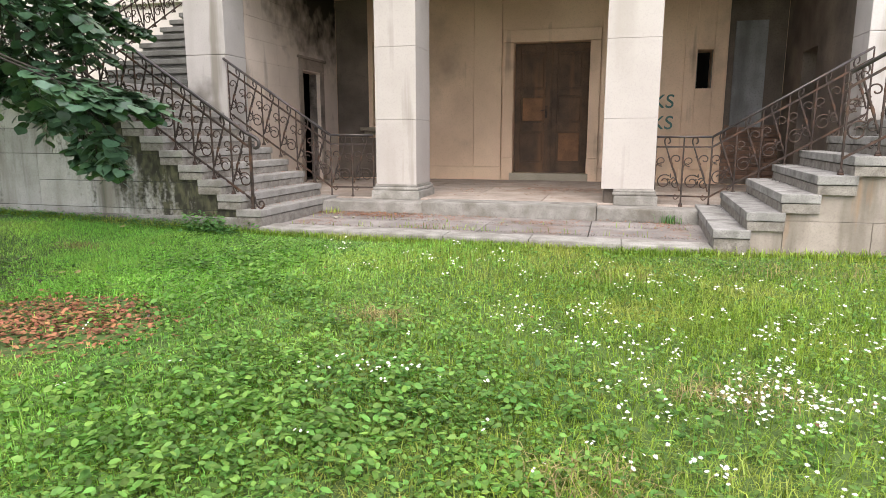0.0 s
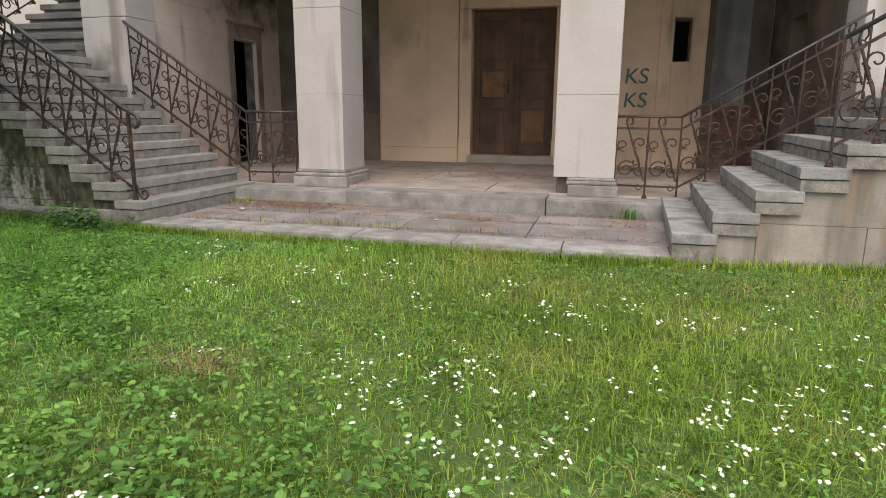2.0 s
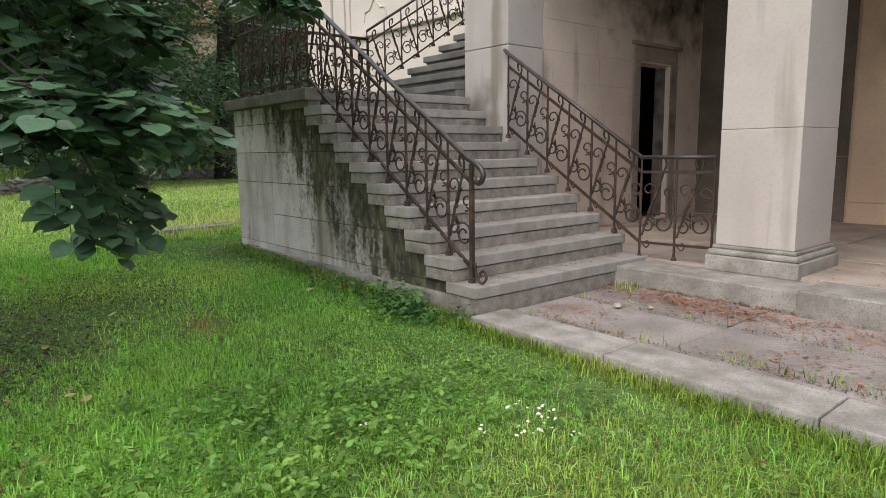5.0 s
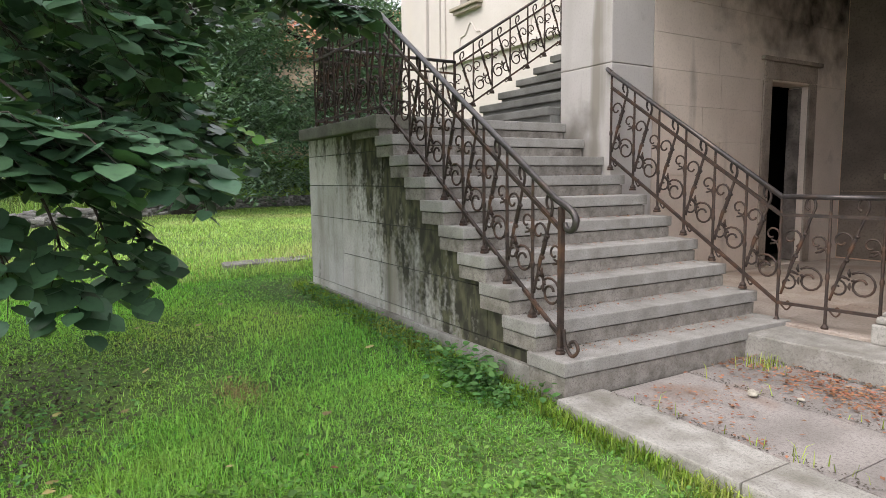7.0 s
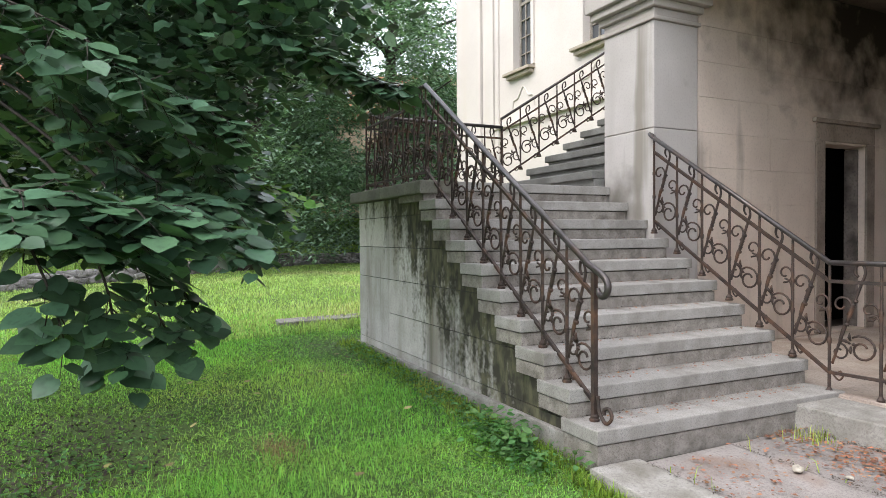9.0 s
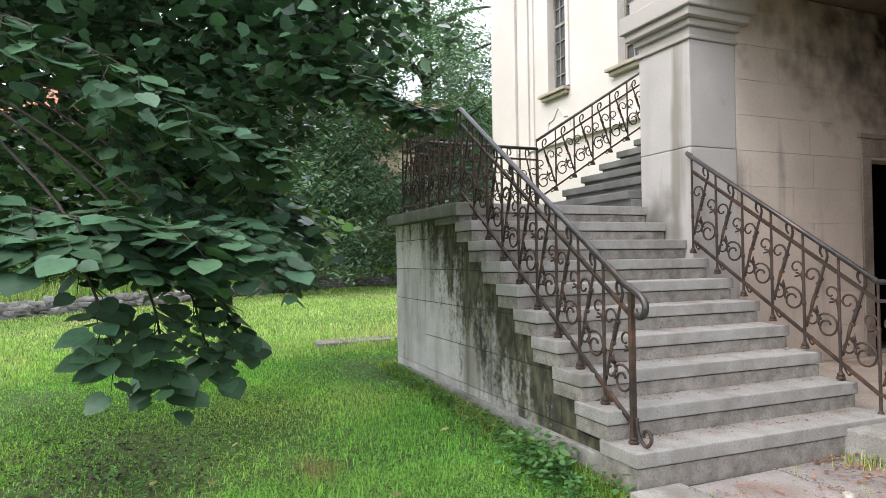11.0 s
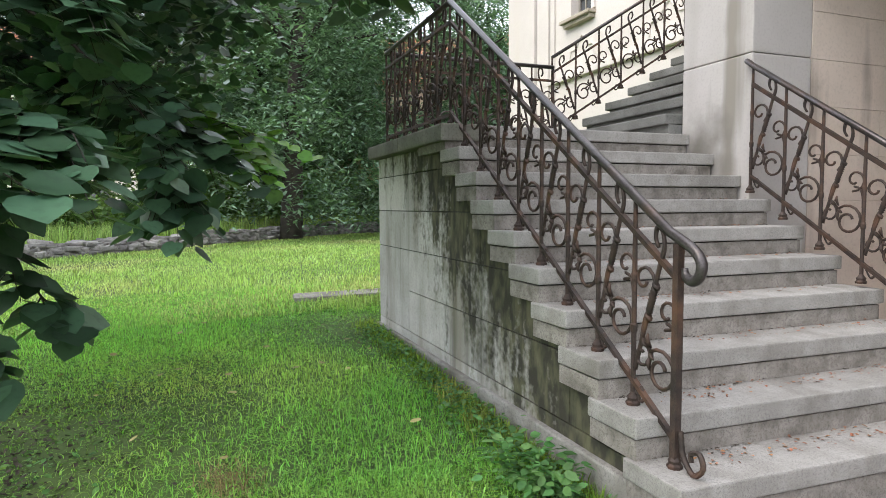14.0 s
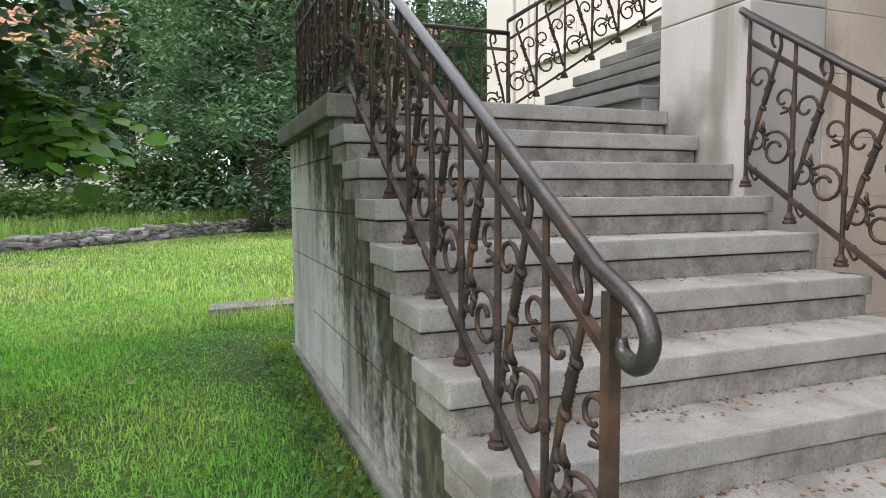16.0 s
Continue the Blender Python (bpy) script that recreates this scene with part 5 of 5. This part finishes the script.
limb(bm, [(-7.2, 1.0, 0.0), (-7.15, 1.1, 1.5), (-7.3, 1.3, 3.4), (-7.2, 1.5, 6.0), (-7.1, 1.6, 8.2)], 0.24, 0.06, 5, 10)
# boughs: line, reach of the side twigs, how many, how far they droop
FORK = (-6.9, 2.0, 3.3)
BOUGHS = [
    ([FORK, (-5.6, 3.6, 2.9), (-4.96, 4.39, 2.5), (-4.83, 4.88, 1.96), (-4.7, 5.12, 1.78), (-4.66, 5.32, 1.72)], 0.32, 40, 0.16),
    ([FORK, (-5.3, 3.2, 2.6), (-4.5, 3.9, 2.0), (-4.2, 4.45, 1.76), (-4.14, 4.75, 1.72), (-4.26, 5.05, 1.68)], 0.36, 44, 0.15),
    ([FORK, (-5.1, 3.3, 2.4), (-4.3, 4.0, 1.87), (-4.05, 4.5, 1.66), (-4.08, 4.78, 1.64), (-4.2, 5.0, 1.62)], 0.24, 28, 0.1),
    ([FORK, (-5.6, 3.6, 2.6), (-4.7, 4.4, 1.9), (-4.2, 4.62, 1.52), (-4.13, 4.69, 1.33), (-4.12, 4.72, 1.2)], 0.09, 12, 0.07),
    ([FORK, (-5.7, 3.7, 2.6), (-4.8, 4.6, 1.9), (-4.32, 4.82, 1.46), (-4.28, 4.87, 1.22), (-4.29, 4.88, 1.1)], 0.11, 18, 0.08),
    ([FORK, (-5.8, 3.8, 2.6), (-5.0, 4.75, 1.9), (-4.58, 4.97, 1.46), (-4.6, 5.04, 1.22), (-4.64, 5.1, 1.1)], 0.1, 16, 0.08),
    ([FORK, (-5.9, 4.0, 2.6), (-5.1, 4.9, 1.9), (-4.8, 5.08, 1.48), (-4.86, 5.18, 1.26), (-4.9, 5.22, 1.18)], 0.09, 14, 0.07),
    ([FORK, (-6.3, 3.8, 2.8), (-5.5, 5.0, 2.3), (-5.56, 5.4, 1.92), (-5.6, 5.55, 1.7), (-5.6, 5.57, 1.58)], 0.24, 40, 0.1),
    ([FORK, (-6.5, 4.0, 2.8), (-5.9, 5.2, 2.3), (-5.95, 5.5, 1.95), (-6.05, 5.72, 1.8)], 0.3, 40, 0.1),
    ([FORK, (-6.4, 4.0, 3.2), (-5.6, 5.3, 2.95), (-5.3, 5.8, 2.74), (-5.25, 6.1, 2.57), (-5.22, 6.42, 2.5)], 0.22, 46, 0.1),
    ([FORK, (-6.0, 3.5, 2.9), (-5.2, 4.6, 2.5), (-5.0, 5.1, 2.3), (-4.95, 5.35, 2.18)], 0.3, 40, 0.14),
    ([FORK, (-5.6, 3.0, 3.0), (-4.8, 4.0, 2.7), (-4.5, 4.6, 2.45), (-4.45, 4.95, 2.25)], 0.3, 40, 0.16),
    ([FORK, (-8.0, 3.6, 2.9), (-7.7, 5.0, 2.45), (-7.4, 5.7, 2.15), (-7.25, 6.05, 2.0)], 0.42, 54, 0.16),
    ([FORK, (-6.8, 3.6, 2.7), (-6.6, 4.8, 2.3), (-6.55, 5.2, 2.05)], 0.4, 40, 0.14),
    ([FORK, (-7.4, 3.6, 2.6), (-7.5, 4.8, 2.3), (-7.6, 5.3, 2.05)], 0.4, 40, 0.14),
]
bough_lines = [limb(bm, line, 0.011, 0.0025, 6, 6) for line, *rest in BOUGHS]
part("trunk", bm, BARK, linden, "dark trunk with long hanging boughs", True)
twigs, at_all, al_all, no_all, sunlit = bmesh.new(), [], [], [], []
UP = np.array([0, 0, 1.0])
for line, (pts, reach, count, droop) in zip(bough_lines, BOUGHS):
    line = np.array([tuple(p) for p in line])
    m = len(line)
    for k in range(count):
        q = 0.45 + 0.55 * (k + rng.uniform(0, 1)) / count
        i = min(int(q * (m - 1)), m - 2)
        p = line[i] + (line[i + 1] - line[i]) * rng.random()
        d0 = unit(line[i + 1] - line[i])
        side = unit(np.cross(d0, UP) + 1e-4) * (1 if k % 2 else -1)
        d = unit(side * rng.uniform(0.5, 1.0) + d0 * rng.uniform(0.2, 0.9) + np.array([rng.normal(0, 0.2), rng.normal(0, 0.2), rng.normal(0, 0.12)]))
        ln = reach * rng.uniform(0.55, 1.15)
        tube(twigs, [p, p + d * ln * 0.5 - UP * droop * 0.2, p + d * ln - UP * droop], [0.0035, 0.0025, 0.0012], 4)
        steps = max(4, int(ln / 0.036))
        flat_side = unit(np.cross(d, UP) + 1e-4)
        for j in range(steps):
            f_ = (j + 0.7) / steps
            c = p + d * ln * f_ - UP * droop * f_ * f_
            sd = flat_side * (1 if j % 2 else -1)
            al = d * 0.55 + sd * 0.75 + np.array([rng.normal(0, 0.2), rng.normal(0, 0.2), -0.3 + rng.normal(0, 0.18)])
            at_all.append(c + unit(al) * 0.025)
            sunlit.append(pts[1][0] == -8.0 and q > 0.7)
            al_all.append(al)
            no_all.append(UP + unit(al) * 0.25 + np.array([0.18 + rng.normal(0, 0.2), rng.normal(0, 0.2), 0]))
tagged(part("branchlet", twigs, BARK, linden), kind="stuff")
sunlit = np.array(sunlit)
# One bough takes the brighter copy, lit by colour alone.
for name, pick, leaf_mat, label in (("bough_leaves", ~sunlit, LINDEN, "large heart-shaped dark green leaves"), ("young_leaves", sunlit, LITLEAF, "bright green leaves of one bough, sunlight in their colour")):
    v, f = leaves(np.array(at_all)[pick], np.array(al_all)[pick], np.array(no_all)[pick], rng.uniform(0.06, 0.12, int(pick.sum())), HEART, HEART_F)
    tagged(under(new(name, numpy_mesh(name, v, f, leaf_mat)), linden), label)
n = 1050
fill = np.stack([rng.uniform(-9.4, -5.0, n), rng.uniform(2.6, 6.1, n), rng.uniform(1.95, 4.9, n)], -1)
edge = 5.6 + 0.6 * np.clip((fill[:, 2] - 2.2) / 1.2, 0, 1)
fill = fill[(fill[:, 1] < edge) & (fill[:, 2] > 1.95 + 0.35 * patchy(fill[:, 0], fill[:, 1], 2.6) + 0.45 * np.clip(fill[:, 0] + 6.2, 0, 1.2))]
fill = np.concatenate([fill, np.stack([rng.uniform(-6.9, -5.2, 60), rng.uniform(5.5, 6.4, 60), rng.uniform(2.75, 3.9, 60)], -1)])
v, f = crown_leaves(fill, (0.22, 0.2, 0.12), 24, 0.085, HEART_LOW, HEART_LOW_F)
tagged(under(new("inner_leaves", numpy_mesh("inner_leaves", v, f, LINDEN)), linden), "dense dark leaves of the hanging boughs")
u = unit(rng.normal(0, 1, (1300, 3)))
cen = np.array([-7.75, 2.7, 5.8]) + u * rng.uniform(0.4, 1, (1300, 1)) * np.array([3.1, 3.2, 2.6])
cen = cen[(cen[:, 2] > 3.6)]
v, f = crown_leaves(cen, (0.3, 0.3, 0.16), 24, 0.11, HEART_LOW, HEART_LOW_F)
tagged(under(new("crown", numpy_mesh("crown", v, f, LINDEN)), linden), "broad crown of dark heart-shaped leaves")

# ---- stone border and slab in the grass ----
border = thing("stone_border", (-23, 6, 0.4), "low border of loose grey stones beyond the lawn", "stone border", kind="structure")
stone_me = []
for k in range(4):
    bm = box(-0.16 - 0.05 * k, 0.17, -0.12, 0.13 + 0.03 * k, 0, 0.09 + 0.03 * (k % 2), 0.03)
    for vtx in bm.verts:
        vtx.co += Vector((math.sin(vtx.co.y * 31 + k), math.cos(vtx.co.x * 27 + k), math.sin(vtx.co.x * 19))) * 0.02
    stone_me.append(mesh_of(bm, "stone", RUBBLE))
for k in range(280):
    t, o = rng.uniform(-0.45, 2.2), rng.uniform(0, 1.5)
    sx_, sy_ = -20.6 - 4.5 * t - o * 0.8, 2.6 + 5.8 * t + o * 0.6
    ob = under(new("stone", stone_me[k % 4]), border)
    ob.matrix_basis = pose(sx_, sy_, float(ground_z(sx_, sy_)) + 0.05 + 0.28 * (o / 1.5), rng.normal(0, 7), rng.normal(0, 7), rng.uniform(0, 360))
bank = rng.uniform(0, 1, (2600, 2))
bt, bo = bank[:, 0] * 2.65 - 0.45, bank[:, 1] * 1.5
bx, by = -20.6 - 4.5 * bt - bo * 0.8, 2.6 + 5.8 * bt + bo * 0.6
corner = np.array([(a, b, c) for a in (-1, 1) for b in (-1, 1) for c in (-1, 1)], float)
size = rng.uniform(0.07, 0.2, (2600, 1, 3)) * np.array([1.0, 1.0, 0.28])
turn = rng.uniform(0, math.tau, (2600, 1))
cv = corner[None] * size * rng.uniform(0.7, 1.15, (2600, 8, 3))
cv = np.stack([cv[..., 0] * np.cos(turn) - cv[..., 1] * np.sin(turn), cv[..., 0] * np.sin(turn) + cv[..., 1] * np.cos(turn), cv[..., 2]], -1)
cv += np.stack([bx, by, ground_z(bx, by) + rng.uniform(0.0, 0.34, 2600) * np.minimum(1, 0.35 + bo)], -1)[:, None]
quad = np.array([(0, 1, 3), (0, 3, 2), (4, 6, 7), (4, 7, 5), (0, 4, 5), (0, 5, 1), (2, 3, 7), (2, 7, 6), (0, 2, 6), (0, 6, 4), (1, 5, 7), (1, 7, 3)])
stuff("rubble", [(cv.reshape(-1, 3), (quad[None] + (np.arange(2600) * 8)[:, None, None]).reshape(-1, 3))], RUBBLE, "heaped grey rubble along the far lawn edge", "rubble")
slab = prism([(-10.58, 6.74), (-10.16, 6.70), (-10.3, 8.6), (-10.72, 8.62)], 0.22, 0.425, 0.012)
tagged(new("stone_slab", mesh_of(slab, "stone_slab", KERB)), "long pale stone slab lying in the grass", "stone slab")


PEBBLE = material("pale_pebble", (0.42, 0.38, 0.31), None, 12, 0.85, 0.3, 80)
for px_, py_, pz_, pr_ in ((-3.79, 8.16, 0.275, 0.034), (-3.6, 8.3, 0.275, 0.018), (-1.5, 8.1, 0.275, 0.02)):
    bm = bmesh.new()
    bmesh.ops.create_icosphere(bm, subdivisions=2, radius=pr_)
    for vtx in bm.verts:
        vtx.co = Vector((vtx.co.x * 1.3, vtx.co.y * 0.9, vtx.co.z * 0.5 + pr_ * 0.45)) * (1 + 0.12 * math.sin(vtx.co.x * 160 + vtx.co.y * 90))
    ob = tagged(new("pebble", mesh_of(bm, "pebble", PEBBLE)), "small pale stone chip lying on stone paving", "pebble", "stone chips")
    ob.matrix_basis = pose(px_, py_, pz_, 0, 0, px_ * 300)
tx, ty = rng.normal(0.45, 0.06, 70), rng.normal(8.78, 0.04, 70)
stuff("plinth_tuft", [blades(tx, ty, 0.05 + 0.12 * rng.random(70), 0.004 + 0.003 * rng.random(70), 0.9, np.full(70, 0.27))], NETTLE, "weed tuft growing beside the pillar base", "weeds")

# ---- houses beyond the trees ----
def house(x, y, turn, w, d, h, ridge, wall_mat, label, rows, cols):
    hs = thing("house", (x, y, 0.3), label, "house")
    m = pose(x, y, 0.3, 0, 0, turn)

    def put(name, bm, mat, parent=hs):
        bmesh.ops.transform(bm, matrix=m, verts=bm.verts[:])
        return part(name, bm, mat, parent)

    put("wall", box(-w / 2, w / 2, -d / 2, d / 2, 0, h), wall_mat)
    for s in (-1, 1):
        bm = bmesh.new()
        e = 0.4
        a = [(-w / 2 - e, s * (d / 2 + e), h - 0.25), (w / 2 + e, s * (d / 2 + e), h - 0.25), (w / 2 + e, 0, ridge), (-w / 2 - e, 0, ridge)]
        lo = [bm.verts.new(p) for p in a]
        hi = [bm.verts.new((p[0], p[1], p[2] + 0.15)) for p in a]
        bm.faces.new(lo)
        bm.faces.new(hi)
        for i in range(4):
            bm.faces.new((lo[i], lo[(i + 1) % 4], hi[(i + 1) % 4], hi[i]))
        slope = put("roof", bm, ROOFTILE)
        for k in range(14):
            q = (k + 0.5) / 14
            zz = h - 0.25 + (ridge - h + 0.25) * q + 0.15
            yy = s * (d / 2 + e) * (1 - q)
            put("tile", box(-w / 2 - e, w / 2 + e, min(yy, yy - s * 0.3), max(yy, yy - s * 0.3), zz - 0.1, zz + 0.06), ROOFTILE, slope)
    for s in (-1, 1):
        bm = bmesh.new()
        tri = [(s * w / 2, -d / 2, h), (s * w / 2, d / 2, h), (s * w / 2, 0, ridge)]
        a = [bm.verts.new(p) for p in tri]
        b = [bm.verts.new((p[0] - s * 0.3, p[1], p[2])) for p in tri]
        bm.faces.new(a)
        bm.faces.new(b)
        for i in range(3):
            bm.faces.new((a[i], a[(i + 1) % 3], b[(i + 1) % 3], b[i]))
        put("gable", bm, wall_mat)
    for r in range(rows):
        for c in range(cols):
            xc = -w / 2 + w * (c + 0.5) / cols
            for s in (-1, 1):
                wf = put("window", box(xc - 0.55, xc + 0.55, s * d / 2 - 0.06, s * d / 2 + 0.06, 1.1 + 3 * r, 2.7 + 3 * r, 0.02), WINWOOD)
                put("pane", box(xc - 0.45, xc + 0.45, s * d / 2 - 0.08, s * d / 2 + 0.08, 1.2 + 3 * r, 2.6 + 3 * r), GLASS, wf)


house(-49, -4, 75, 16, 9, 8.5, 12.5, HOUSE, "white house with red tiled roof behind trees", 2, 4)
house(-42, 21, 62, 16, 9, 8.5, 12.0, ORANGE, "ochre house with red tiled roof behind trees", 2, 4)
